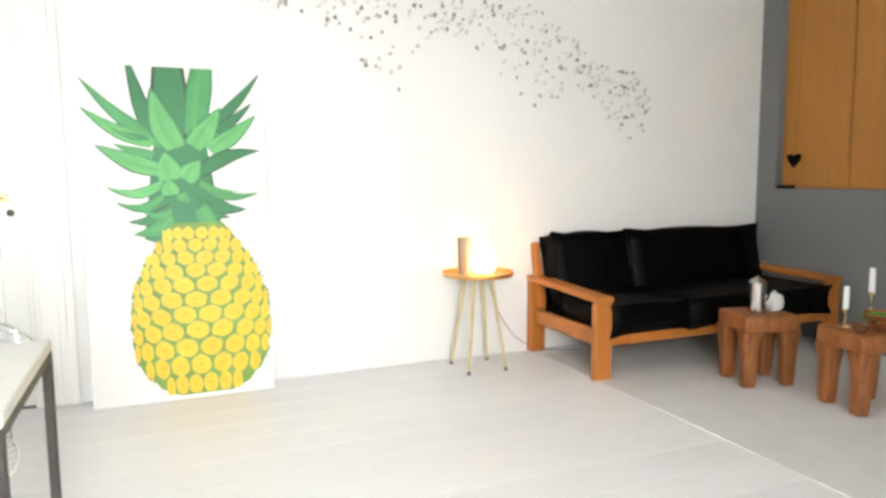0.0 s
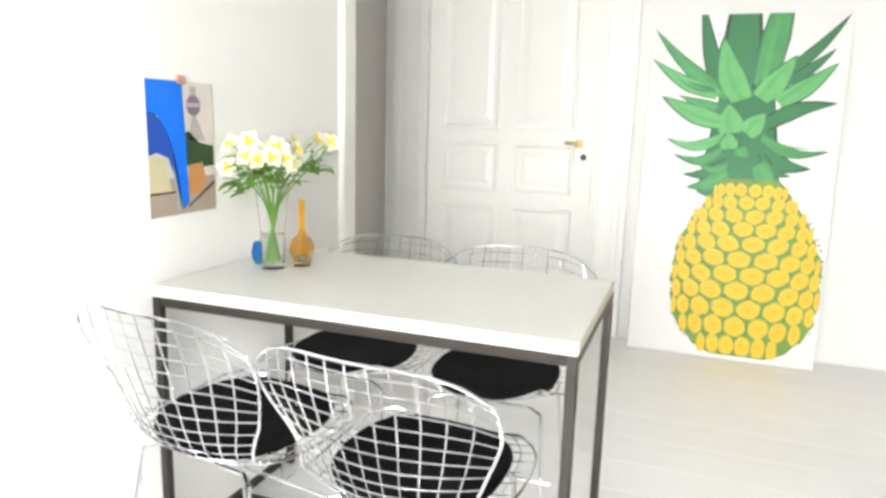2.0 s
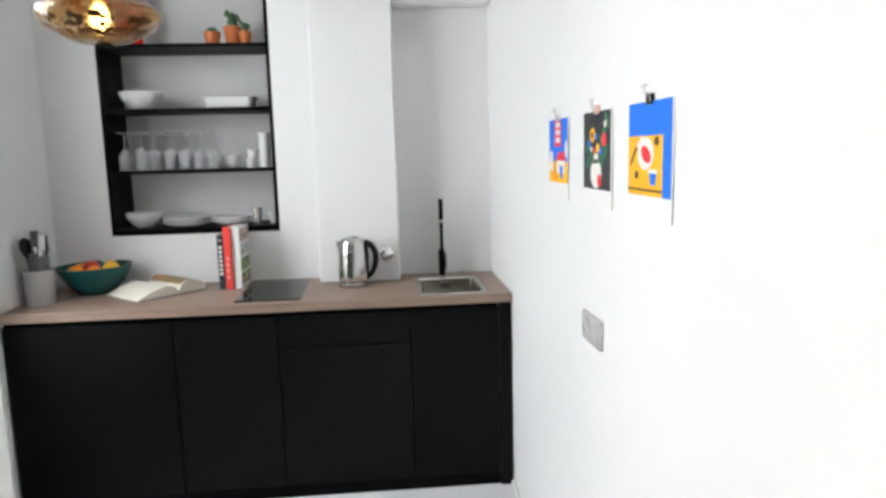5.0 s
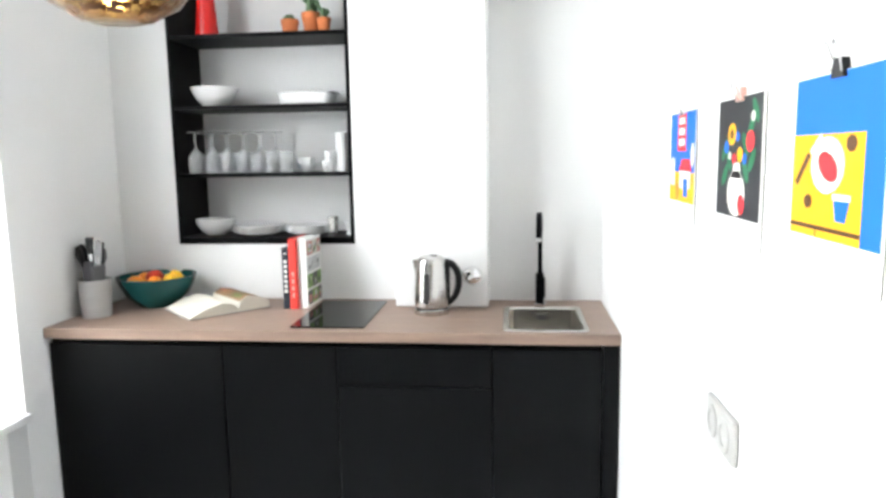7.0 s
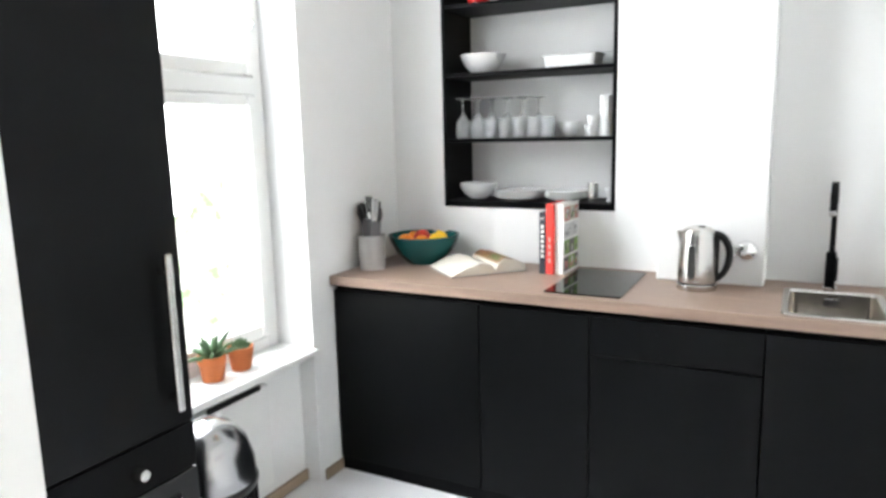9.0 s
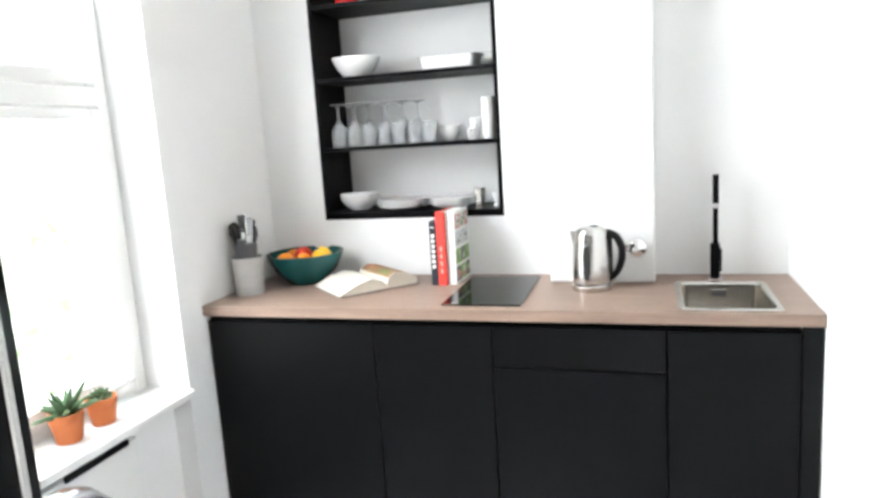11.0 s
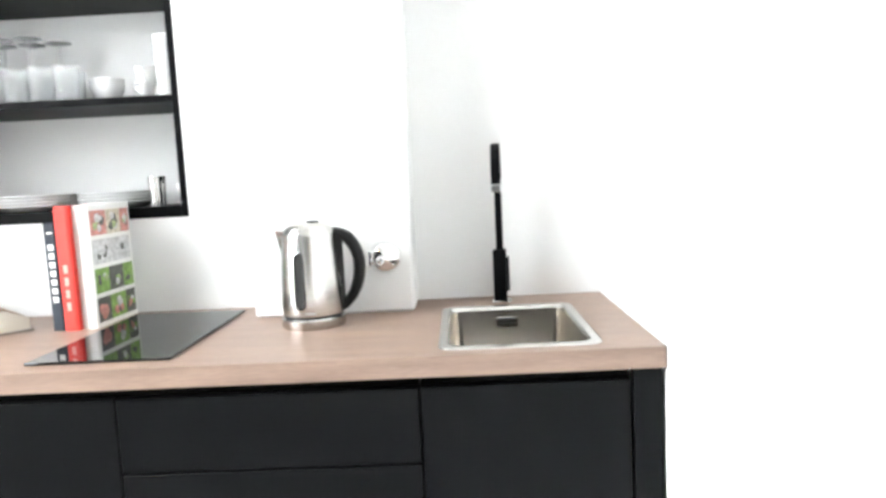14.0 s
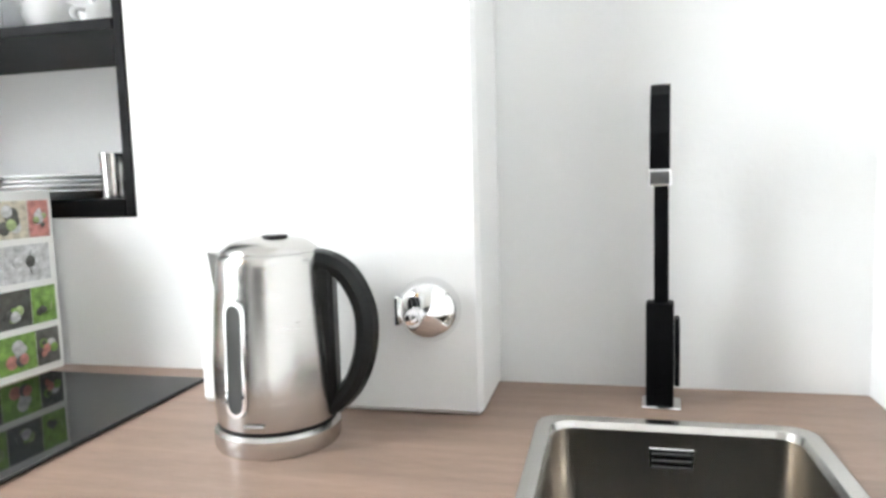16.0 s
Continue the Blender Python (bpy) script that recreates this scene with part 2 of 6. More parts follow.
def facade(name, x0, x1, openings):
    bm = bmesh.new()
    x = x0
    for a, b, z0, z1 in openings:
        add_box(bm, (x, YO, -0.2), (a, YS, CEIL))
        add_box(bm, (a, YO, z1), (b, YS, CEIL))
        add_box(bm, (a, YO, -0.2), (b, YS - 0.085, z0 - 0.032))
        x = b
    add_box(bm, (x, YO, -0.2), (x1, YS, CEIL))
    return tagged(put(name, bm, WALL), "white plastered outer wall with deep window reveals", "wall", kind="structure")


facade("wall_south", XB - T, XE + T, (KW, LW1, LW2))
# kitchen back wall, with the shelf niche cut into it
NY0, NY1, NZ0, NZ1, NX = -0.043, 0.782, 1.163, 2.52, -5.775
bm = bmesh.new()
for lo, hi in (((NX - 0.1, YS, -0.2), (XB, NY0, CEIL)), ((NX - 0.1, NY1, -0.2), (XB, YP, CEIL)),
               ((NX - 0.1, NY0, -0.2), (XB, NY1, NZ0)), ((NX - 0.1, NY0, NZ1), (XB, NY1, CEIL)), ((NX - 0.1, NY0, NZ0), (NX, NY1, NZ1))):
    add_box(bm, lo, hi)
tagged(put("wall_west", bm, WALL), "white plastered kitchen wall with a recessed shelf niche", "wall", kind="structure")
wall("chimney_column", (XB + 0.002, 0.990, CT + 0.002), (-5.328, 1.384, CEIL), None, "narrow white plastered column on the kitchen wall", 0.006)
wall("pipe_casing", (XB + 0.002, 1.386, 2.25), (-5.36, YP - 0.002, CEIL), None, "boxed white casing above the sink", 0.004)
# print wall and the pier with its splayed corner
bm = bmesh.new()
add_prism(bm, [(NX - 0.1, YP), (-2.56, YP), *[(-2.56 * (1 - t) ** 2 - 2 * 2.425 * t * (1 - t) - 2.395 * t * t, YP * (1 - t) ** 2 + 2 * 2.08 * t * (1 - t) + 2.30 * t * t) for t in (i / 12 for i in range(1, 13))], (-2.395, 3.26), (NX - 0.1, 3.26)], -0.2, CEIL)
tagged(put("wall_pier", bm, WALL, None, True), "white plastered wall with a splayed corner", "wall", kind="structure")
# recess wall in a darker, greyer base colour than the white walls
wall("wall_recess", (-3.2, 3.262, -0.2), (-2.92, YN, CEIL), TAUPE, "taupe wall of the door recess, darker than the other walls")
box_trim = box("trim_pier", (-2.402, 3.185, FL), (-2.372, 3.278, CEIL - 0.4), GLOSS_WHITE, None, 0.006)
tagged(box_trim, "white painted corner board at the wall's end", "trim", kind="structure")
# unseen stub, added to keep living room daylight off the print wall
wall("wall_partition", (-2.975, YS + 0.001, -0.2), (-2.77, 0.75, CEIL), None, "unseen white wall stub added to shade the print wall")
# painting wall with the door opening
DX0, DX1, DZ = -2.66, -1.695, FL + 2.15
bm = bmesh.new()
add_box(bm, (-3.2, YN, -0.2), (DX0, YN + T, CEIL))
add_box(bm, (DX1, YN, -0.2), (XE + T, YN + T, CEIL))
add_box(bm, (DX0, YN, DZ), (DX1, YN + T, CEIL))
tagged(put("wall_north", bm, WALL), "long white plastered living room wall", "wall", kind="structure")
# grey wall with the pass-through opening
HY0, HY1, HZ0, HZ1 = 2.9, 4.535, 1.408, 3.0
bm = bmesh.new()
add_box(bm, (XE, YS, -0.2), (XE + 0.16, HY0, CEIL))
add_box(bm, (XE, HY1, -0.2), (XE + 0.16, YN, CEIL))
add_box(bm, (XE, HY0, -0.2), (XE + 0.16, HY1, HZ0))
add_box(bm, (XE, HY0, HZ1), (XE + 0.16, HY1, CEIL))
tagged(put("wall_east", bm, GREY_WALL), "matt slate-grey painted wall with an interior opening", "wall", kind="structure")
# ceilings and floors
tagged(box("ceiling", (XB - 0.5, YO, CEIL), (XE + 2.0, YN + T, CEIL + 0.2), CEILING), "plain white ceiling", "ceiling", kind="structure")
tagged(box("floor_kitchen", (NX - 0.1, YO, -0.2), (-2.75, YP, 0.0), BOARD), "white painted kitchen floor", "floor", kind="structure")
tagged(box("floor", (-2.75, YO + 0.01, -0.19), (XE + 2.0, YN + T, FL - 0.022), SUBFLOOR), "white painted timber floor", "floor", kind="structure")
tagged(box("step", (-3.05, 0.752, 0.0), (-2.752, YP - 0.002, FL / 2), BOARD, None, 0.006), "white painted wooden step down to the kitchen", "step", kind="structure")


# ---- kitchen: windows, sill, radiator cover ----
def window(name, x0, x1, z0, z1, zt, y, label):
    w = tagged(empty(name, pose(x0, y, z0)), label, "window", kind="structure")
    W, H, t = x1 - x0, z1 - z0, zt - z0
    bm = bmesh.new()
    add_box(bm, (0, 0, 0), (0.055, 0.09, H), 0.004)
    add_box(bm, (W - 0.055, 0, 0), (W, 0.09, H), 0.004)
    add_box(bm, (0.056, 0, 0), (W - 0.056, 0.09, 0.05), 0.004)
    add_box(bm, (0.056, 0, H - 0.05), (W - 0.056, 0.09, H), 0.004)
    add_box(bm, (0.056, -0.005, t), (W - 0.056, 0.1, t + 0.07), 0.006)
    put("frame", bm, GLOSS_WHITE, w, m=pose(0, 0, 0))
    for (a, b, c, d) in ((0.06, W - 0.06, 0.055, t - 0.002), (0.06, W - 0.06, t + 0.074, H - 0.055)):
        bm = bmesh.new()
        k = 0.044
        add_box(bm, (a, 0.03, c), (a + k, 0.105, d), 0.008)
        add_box(bm, (b - k, 0.03, c), (b, 0.105, d), 0.008)
        add_box(bm, (a + k, 0.032, c), (b - k, 0.103, c + k + 0.015), 0.008)
        add_box(bm, (a + k, 0.032, d - k), (b - k, 0.103, d), 0.008)
        if W > 1.2:
            add_box(bm, ((a + b) / 2 - 0.045, 0.031, c + k), ((a + b) / 2 + 0.045, 0.104, d - k), 0.008)
        s = put("sash", bm, GLOSS_WHITE, w)
        g = box("pane", (a + k - 0.004, 0.058, c + k), (b - k + 0.004, 0.063, d - k + 0.002), PANE, w)
        g.visible_shadow = False
    return w


window("window_1", *KW, 1.682, -0.60, "white painted casement window with a transom light")
window("window_2", *LW1, 2.2, -0.60, "white painted tall living room window")
window("window_3", *LW2, 2.2, -0.60, "white painted tall living room window")
wcatch = tagged(empty("window_catch", pose(-4.70, -0.49, 1.955)), "small bright metal window catch", "catch")
box("plate", (-0.008, 0.001, -0.02), (0.008, 0.006, 0.02), CHROME, wcatch, 0.002)
tube("lever", [(0, 0.006, 0), (0.0, 0.022, 0), (0.06, 0.026, 0.012)], 0.005, CHROME, wcatch)
for wx in (KW,):
    tagged(box("window_sill", (wx[0] - 0.006, -0.512, wx[2] - 0.030), (wx[1] + 0.03, YS + 0.026, wx[2]), GLOSS_WHITE, None, 0.006, 2), "white painted window sill board", "sill", kind="structure")
for k, wx in enumerate((LW1, LW2)):
    tagged(box("window_sill_%d" % (k + 2), (wx[0] - 0.02, -0.512, wx[2] - 0.030), (wx[1] + 0.02, YS + 0.03, wx[2]), GLOSS_WHITE, None, 0.006, 2), "white painted window sill board", "sill", kind="structure")
rad = tagged(empty("radiator_cover", pose(-4.30, YS - 0.088, 0.0)), "white panel radiator under the window sill", "radiator")
box("panel", (-0.56, 0.0, 0.12), (0.12, 0.05, 0.545), GLOSS_WHITE, rad, 0.008, 2, pose(0.34, 0.006, 0))
box("vent_slot", (-0.17, 0.0, 0.0), (0.10, 0.012, 0.022), BLACK_PLASTIC, rad, 0.003, 1, pose(0, 0.052, 0.535))
for px in (-0.12, 0.38):
    box("bracket", (px, 0.0, 0.0), (px + 0.03, 0.03, 0.14), GLOSS_WHITE, rad, 0.003, 1, pose(0, 0.004, 0.0))

# raw skirting in the kitchen
bm = bmesh.new()
add_box(bm, (-4.80, YS - 0.084, 0.0), (-3.66, YS - 0.068, 0.052), 0.004)
add_box(bm, (-4.818, YS - 0.084, 0.0), (-4.802, YS + 0.0, 0.052), 0.004)
add_box(bm, (-4.93, YS + 0.002, 0.0), (-4.802, YS + 0.016, 0.052), 0.004)
tagged(put("baseboard", bm, SKIRT_WOOD), "raw brown wooden skirting", "baseboard", kind="structure")
tagged(box("baseboard_print_wall", (-4.92, YP - 0.014, 0.0), (-3.06, YP - 0.001, 0.022), GLOSS_WHITE, None, 0.004), "thin white skirting bead", "baseboard", kind="structure")


# ---- kitchen units ----
FX = -4.925


def unit(y0, y1, drawer):
    u = tagged(empty("kitchen_cabinet", pose(FX, y0, 0.0)), "black stained flat-front base cabinet on the floor", "cabinet", "kitchen base cabinets")
    w = y1 - y0
    box("body", (XB + 0.004 - FX, 0.0005, 0.0), (-0.021, w - 0.0005, 0.868 if drawer != 2 else 0.70), BLACK, u)
    if drawer == 2:
        box("front_rail", (-0.06, 0.0005, 0.70), (-0.021, w - 0.0005, 0.868), BLACK, u)
    z1 = 0.845
    if drawer == 1:
        box("drawer_front", (-0.02, 0.002, 0.698), (0.0, w - 0.002, z1), BLACK_FRONT, u, 0.0015)
        z1 = 0.694
    box("door", (-0.02, 0.002, 0.062), (0.0, w - 0.002, z1), BLACK_FRONT, u, 0.0015)
    box("plinth", (-0.045, 0.0, 0.0), (-0.022, w, 0.058), BLACK, u, 0, 1, pose(0.012, 0, 0))
    return u


for y0, y1, d in ((-0.314, 0.388, 0), (0.388, 0.832, 0), (0.832, 1.413, 1), (1.413, 1.810, 2)):
    unit(y0, y1, d)
fill = tagged(empty("filler_panel", pose(FX, 1.8115, 0.0)), "black narrow filler panel between cabinet and wall", "panel")
box("panel", (-0.02, 0.0, 0.0), (0.004, 0.055, 0.868), BLACK_FRONT, fill, 0.001)

SX0, SX1, SY0, SY1 = -5.345, -4.937, 1.450, 1.764
top = tagged(empty("worktop", pose(XB, YS, CT)), "greige oak laminate kitchen worktop", "worktop")
bm = bmesh.new()
e = 0.018
X0, X1, Y0, Y1 = XB + 0.002, -4.905, YS + 0.003, YP - 0.002
for lo, hi in (((X0, Y0), (X1, SY0 + e)), ((X0, SY1 - e), (X1, Y1)), ((X0, SY0 + e), (SX0 + e, SY1 - e)), ((SX1 - e, SY0 + e), (X1, SY1 - e))):
    add_box(bm, (lo[0] - XB, lo[1] - YS, -0.040), (hi[0] - XB, hi[1] - YS, 0.0))
bmesh.ops.remove_doubles(bm, verts=bm.verts, dist=0.0001)
put("slab", bm, WORKTOP, top)


def rring(cx, cy, w, h, r, z, n=5):
    out = []
    r = max(min(r, w / 2 - 1e-4, h / 2 - 1e-4), 1e-4)
    for k, (sx, sy) in enumerate(((1, 1), (-1, 1), (-1, -1), (1, -1))):
        for i in range(n + 1):
            a = math.pi / 2 * (k + i / n)
            out.append((cx + sx * (w / 2 - r) + r * math.cos(a), cy + sy * (h / 2 - r) + r * math.sin(a), z))
    return out


def add_loft(bm, rings, cap0=False, cap1=False, mat=0):
    vs = [[bm.verts.new(p) for p in ring] for ring in rings]
    n = len(vs[0])
    for a, b in zip(vs, vs[1:]):
        for i in range(n):
            f = bm.faces.new((a[i], a[(i + 1) % n], b[(i + 1) % n], b[i]))
            f.material_index = mat
    if cap0:
        bm.faces.new(vs[0]).material_index = mat
    if cap1:
        bm.faces.new(vs[-1]).material_index = mat


sw, sh = SX1 - SX0, SY1 - SY0
sink = tagged(empty("sink", pose((SX0 + SX1) / 2, (SY0 + SY1) / 2, CT)), "square stainless steel sink let into the worktop", "sink")
bm = bmesh.new()
add_loft(bm, [rring(0, 0, sw, sh, 0.03, 0.0005), rring(0, 0, sw - 0.004, sh - 0.004, 0.03, 0.004), rring(0, 0, sw - 0.036, sh - 0.036, 0.028, 0.0035),
              rring(0, 0, sw - 0.044, sh - 0.044, 0.026, -0.004)])
put("rim", bm, STEEL, sink, True)
# same steel as the rim; shade and brownish reflections are in the bowl's colour
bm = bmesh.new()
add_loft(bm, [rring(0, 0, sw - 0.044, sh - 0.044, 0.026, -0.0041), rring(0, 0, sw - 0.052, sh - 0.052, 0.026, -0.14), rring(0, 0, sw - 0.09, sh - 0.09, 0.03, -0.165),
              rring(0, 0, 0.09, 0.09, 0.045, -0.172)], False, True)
put("bowl", bm, DARK_BOWL_STEEL, sink, True)
lathe("drain", [(0.0, -0.170), (0.036, -0.170), (0.040, -0.166), (0.044, -0.1715)], CHROME, sink, 20)
bm = bmesh.new()
for k in range(3):
    add_box(bm, (-sw / 2 + 0.0245, -0.022, -0.030 - 0.008 * k), (-sw / 2 + 0.0275, 0.022, -0.0282 - 0.008 * k))
put("overflow_slots", bm, BLACK_PLASTIC, sink)
add = bmesh.new()
add_box(add, (-sw / 2 + 0.0235, -0.025, -0.049), (-sw / 2 + 0.0255, 0.025, -0.0225), 0.001)
put("overflow_plate", add, CHROME, sink)

tap = tagged(empty("kitchen_tap", pose(-5.412, 1.602, CT, 0, 0, -5)), "matt black tall kitchen tap with square base", "tap")
box("base_plate", (-0.023, -0.024, 0.0), (0.023, 0.024, 0.004), CHROME, tap, 0.002)
box("base", (-0.017, -0.0185, 0.004), (0.017, 0.0155, 0.135), BLACK, tap, 0.003, 2)
box("lever", (-0.012, 0.0160, 0.030), (0.019, 0.0225, 0.116), BLACK, tap, 0.002)
box("stem", (-0.009, -0.009, 0.128), (0.009, 0.009, 0.313), BLACK, tap, 0.003, 2)
bm = bmesh.new()
rings = []
for k in range(11):
    a = math.pi * (1 - k / 10)
    c = Vector((0.066 + 0.066 * math.cos(a), 0, 0.313 + 0.078 * math.sin(a)))
    n = Vector((math.cos(a), 0, math.sin(a)))
    rings.append([tuple(c + n * sx * 0.008 + Vector((0, sy * 0.0105, 0))) for sx, sy in ((-1, -1), (1, -1), (1, 1), (-1, 1))])
rings.append([(0.132 + sx * 0.010, sy * 0.0105, 0.302) for sx, sy in ((-1, -1), (1, -1), (1, 1), (-1, 1))])
add_loft(bm, rings, True, True)
put("spout", bm, BLACK, tap)
box("aerator", (0.120, -0.0118, 0.284), (0.144, 0.0118, 0.3015), CHROME, tap, 0.002)

hob = tagged(empty("hob", pose(-5.190, 0.790, CT)), "black glass ceramic two-ring hob in the worktop", "hob")
box("glass", (-0.236, -0.144, 0.0), (0.236, 0.144, 0.006), HOB, hob, 0.002)
# ---- shelf niche lining and boards ----
niche = tagged(empty("niche_shelf", pose(XB, NY0, NZ0)), "black wooden shelf let into the white wall", "shelf")
W, H, D = NY1 - NY0, NZ1 - NZ0, XB - NX
g = 0.003
box("side", (-D, 0.001, 0.0), (g, 0.018, H), BLACK, niche, 0.001)
box("side", (-D, W - 0.018, 0.0), (g, W - 0.001, H), BLACK, niche, 0.001)
for z0, z1 in ((0.0, 0.030), (0.303, 0.321), (0.604, 0.622), (0.913, 0.931), (H - 0.03, H - 0.001)):
    box("board", (-D, 0.0185, z0), (g + 0.001, W - 0.0185, z1), BLACK, niche, 0.001)
SHZ = [NZ0 + 0.030, NZ0 + 0.321, NZ0 + 0.622, NZ0 + 0.931]


def bowl_thing(name, x, y, z, r, h, material, label, wob=0.0, cat="bowl", group=""):
    b = tagged(empty(name, pose(x, y, z)), label, cat, group)
    p = [(0.0, 0.0), (r * 0.45, 0.0), (r * 0.5, h * 0.06), (r * 0.78, h * 0.4), (r * 0.95, h * 0.8), (r, h), (r - 0.006, h), (r * 0.9, h * 0.8), (r * 0.72, h * 0.42), (r * 0.4, h * 0.12), (0.0, h * 0.08)]
    lathe("bowl", p, material, b, 36, wob=wob)
    return b


def plate_stack(x, y, z, r, n, label):
    for k in range(n):
        p = tagged(empty("plate", pose(x + 0.002 * math.sin(k * 2.1), y + 0.002 * math.cos(k * 1.7), z + 0.009 * k)), label, "plate", "stacked plates")
        lathe("dish", [(0.0, 0.0), (r * 0.62, 0.0), (r * 0.68, 0.003), (r, 0.016), (r, 0.019), (r * 0.66, 0.0075), (0.0, 0.006)], PORCELAIN, p, 36)


bowl_thing("cereal_bowl", -5.62, 0.078, SHZ[0], 0.092, 0.062, PORCELAIN, "white porcelain bowls on the lowest shelf board")
bowl_thing("cereal_bowl", -5.62, 0.078, SHZ[0] + 0.012, 0.092, 0.064, PORCELAIN, "white porcelain bowls on the lowest shelf board")
plate_stack(-5.62, 0.293, SHZ[0], 0.122, 4, "white porcelain dinner plate in a stack")
plate_stack(-5.63, 0.525, SHZ[0], 0.105, 4, "white porcelain side plate in a stack")


def cup(name, x, y, z, r0, r1, h, material, label, cat="cup", handle=False, group="", wall_t=0.003):
    c = tagged(empty(name, pose(x, y, z, 0, 0, 25 * math.sin(x * 90 + y * 70))), label, cat, group)
    lathe("body", [(0.0, 0.0), (r0, 0.0), (r0 + (r1 - r0) * 0.5, h * 0.5), (r1, h), (r1 - wall_t, h), (r0 + (r1 - r0) * 0.5 - wall_t, h * 0.5), (r0 - wall_t, 0.006), (0.0, 0.006)], material, c, 24)
    if handle:
        tube("handle", bez([(r1 * 0.97, 0, h * 0.82), (r1 + 0.02, 0, h * 0.78), (r1 + 0.024, 0, h * 0.5), (r0 + 0.004, 0, h * 0.25)], 4), 0.004, material, c, 6)
    return c


cup("steel_beaker", -5.60, 0.655, SHZ[0], 0.022, 0.024, 0.082, STEEL, "brushed steel beaker on the shelf")
egg = tagged(empty("egg_cup", pose(-5.60, 0.732, SHZ[0])), "small white porcelain egg cup", "cup")
lathe("cup", [(0.0, 0), (0.017, 0), (0.015, 0.006), (0.007, 0.02), (0.008, 0.028), (0.02, 0.045), (0.022, 0.062), (0.019, 0.062), (0.0, 0.036)], PORCELAIN, egg, 20)
# glasses: stemmed ones behind, tumblers in front
stem = tagged(empty("wine_glass", pose(-5.69, 0.035, SHZ[1])), "clear stemmed wine glass turned upside down on the shelf", "glass", "stemmed glasses")
lathe("glass", [(0.0, 0.190), (0.036, 0.190), (0.035, 0.186), (0.007, 0.180), (0.0045, 0.165), (0.0045, 0.118), (0.012, 0.108), (0.034, 0.080), (0.038, 0.055), (0.033, 0.0), (0.0318, 0.0), (0.0365, 0.055), (0.0325, 0.079), (0.010, 0.105), (0.0, 0.106)], HAZY, stem, 18)
for i in range(1, 9):
    copy_thing(stem, pose((-5.70, -5.62)[i % 2] + 0.004 * (i % 3), 0.035 + 0.041 * i, SHZ[1]))
for i in range(2):
    copy_thing(stem, pose(-5.54, 0.040 + 0.080 * i, SHZ[1]))
tumbler = cup("tumbler", -5.535, 0.185, SHZ[1], 0.027, 0.033, 0.092, HAZY, "clear glass tumbler on the shelf", "glass", False, "glass tumblers", 0.0022)
for i in range(1, 5):
    copy_thing(tumbler, pose(-5.535 - 0.004 * (i % 2), 0.185 + 0.070 * i, SHZ[1], 0, 0, 17 * i))
for i in range(3):
    copy_thing(tumbler, pose(-5.612 - 0.004 * (i % 2), 0.30 + 0.070 * i, SHZ[1], 0, 0, 23 * i))
for i, (yy, n) in enumerate(((0.535, 2),)):
    for k in range(n):
        bowl_thing("small_bowl", -5.61, yy, SHZ[1] + 0.016 * k, 0.047, 0.05, PORCELAIN, "small white porcelain bowl on the shelf")
for k in range(2):
    cup("espresso_cup", -5.60, 0.645 + 0.01 * k, SHZ[1] + 0.042 * k, 0.022, 0.031, 0.05, PORCELAIN, "white porcelain espresso cup", "cup", True, "espresso cups")
for k in range(3):
    cup("stacked_mug", -5.60, 0.712, SHZ[1] + 0.045 * k, 0.026, 0.031, 0.085, PORCELAIN, "tall white porcelain beaker in a stack", "cup", False, "stacked beakers")
bowl_thing("serving_bowl", -5.60, 0.120, SHZ[2], 0.108, 0.088, PORCELAIN, "large white porcelain serving bowl on the shelf")


def oven_dish(x, y, z, w, d, h, material, label):
    o = tagged(empty("oven_dish", pose(x, y, z)), label, "dish")
    bm = bmesh.new()
    add_loft(bm, [rring(0, 0, d * 0.86, w * 0.86, 0.02, 0.0), rring(0, 0, d * 0.9, w * 0.9, 0.025, 0.006), rring(0, 0, d * 0.98, w * 0.97, 0.03, h * 0.93), rring(0, 0, d * 1.06, w * 1.08, 0.03, h),
                  rring(0, 0, d * 0.93, w * 0.93, 0.028, h), rring(0, 0, d * 0.84, w * 0.85, 0.022, 0.010)], True, True)
    put("dish", bm, material, o, True)


oven_dish(-5.60, 0.560, SHZ[2], 0.25, 0.155, 0.055, PORCELAIN, "white ceramic oven dish with rim")
oven_dish(-5.685, 0.675, SHZ[2], 0.16, 0.12, 0.062, CLEAR, "clear glass oven dish behind the white one")
RED = flat("glossy_red", (0.62, 0.012, 0.010), 0.25)
vase = tagged(empty("red_vase", pose(-5.60, 0.10, SHZ[3])), "tall glossy red tapering vase on the shelf", "vase")
lathe("body", [(0.0, 0), (0.052, 0), (0.053, 0.006), (0.036, 0.2), (0.030, 0.3), (0.034, 0.34), (0.031, 0.34), (0.026, 0.3), (0.0, 0.29)], RED, vase, 28)


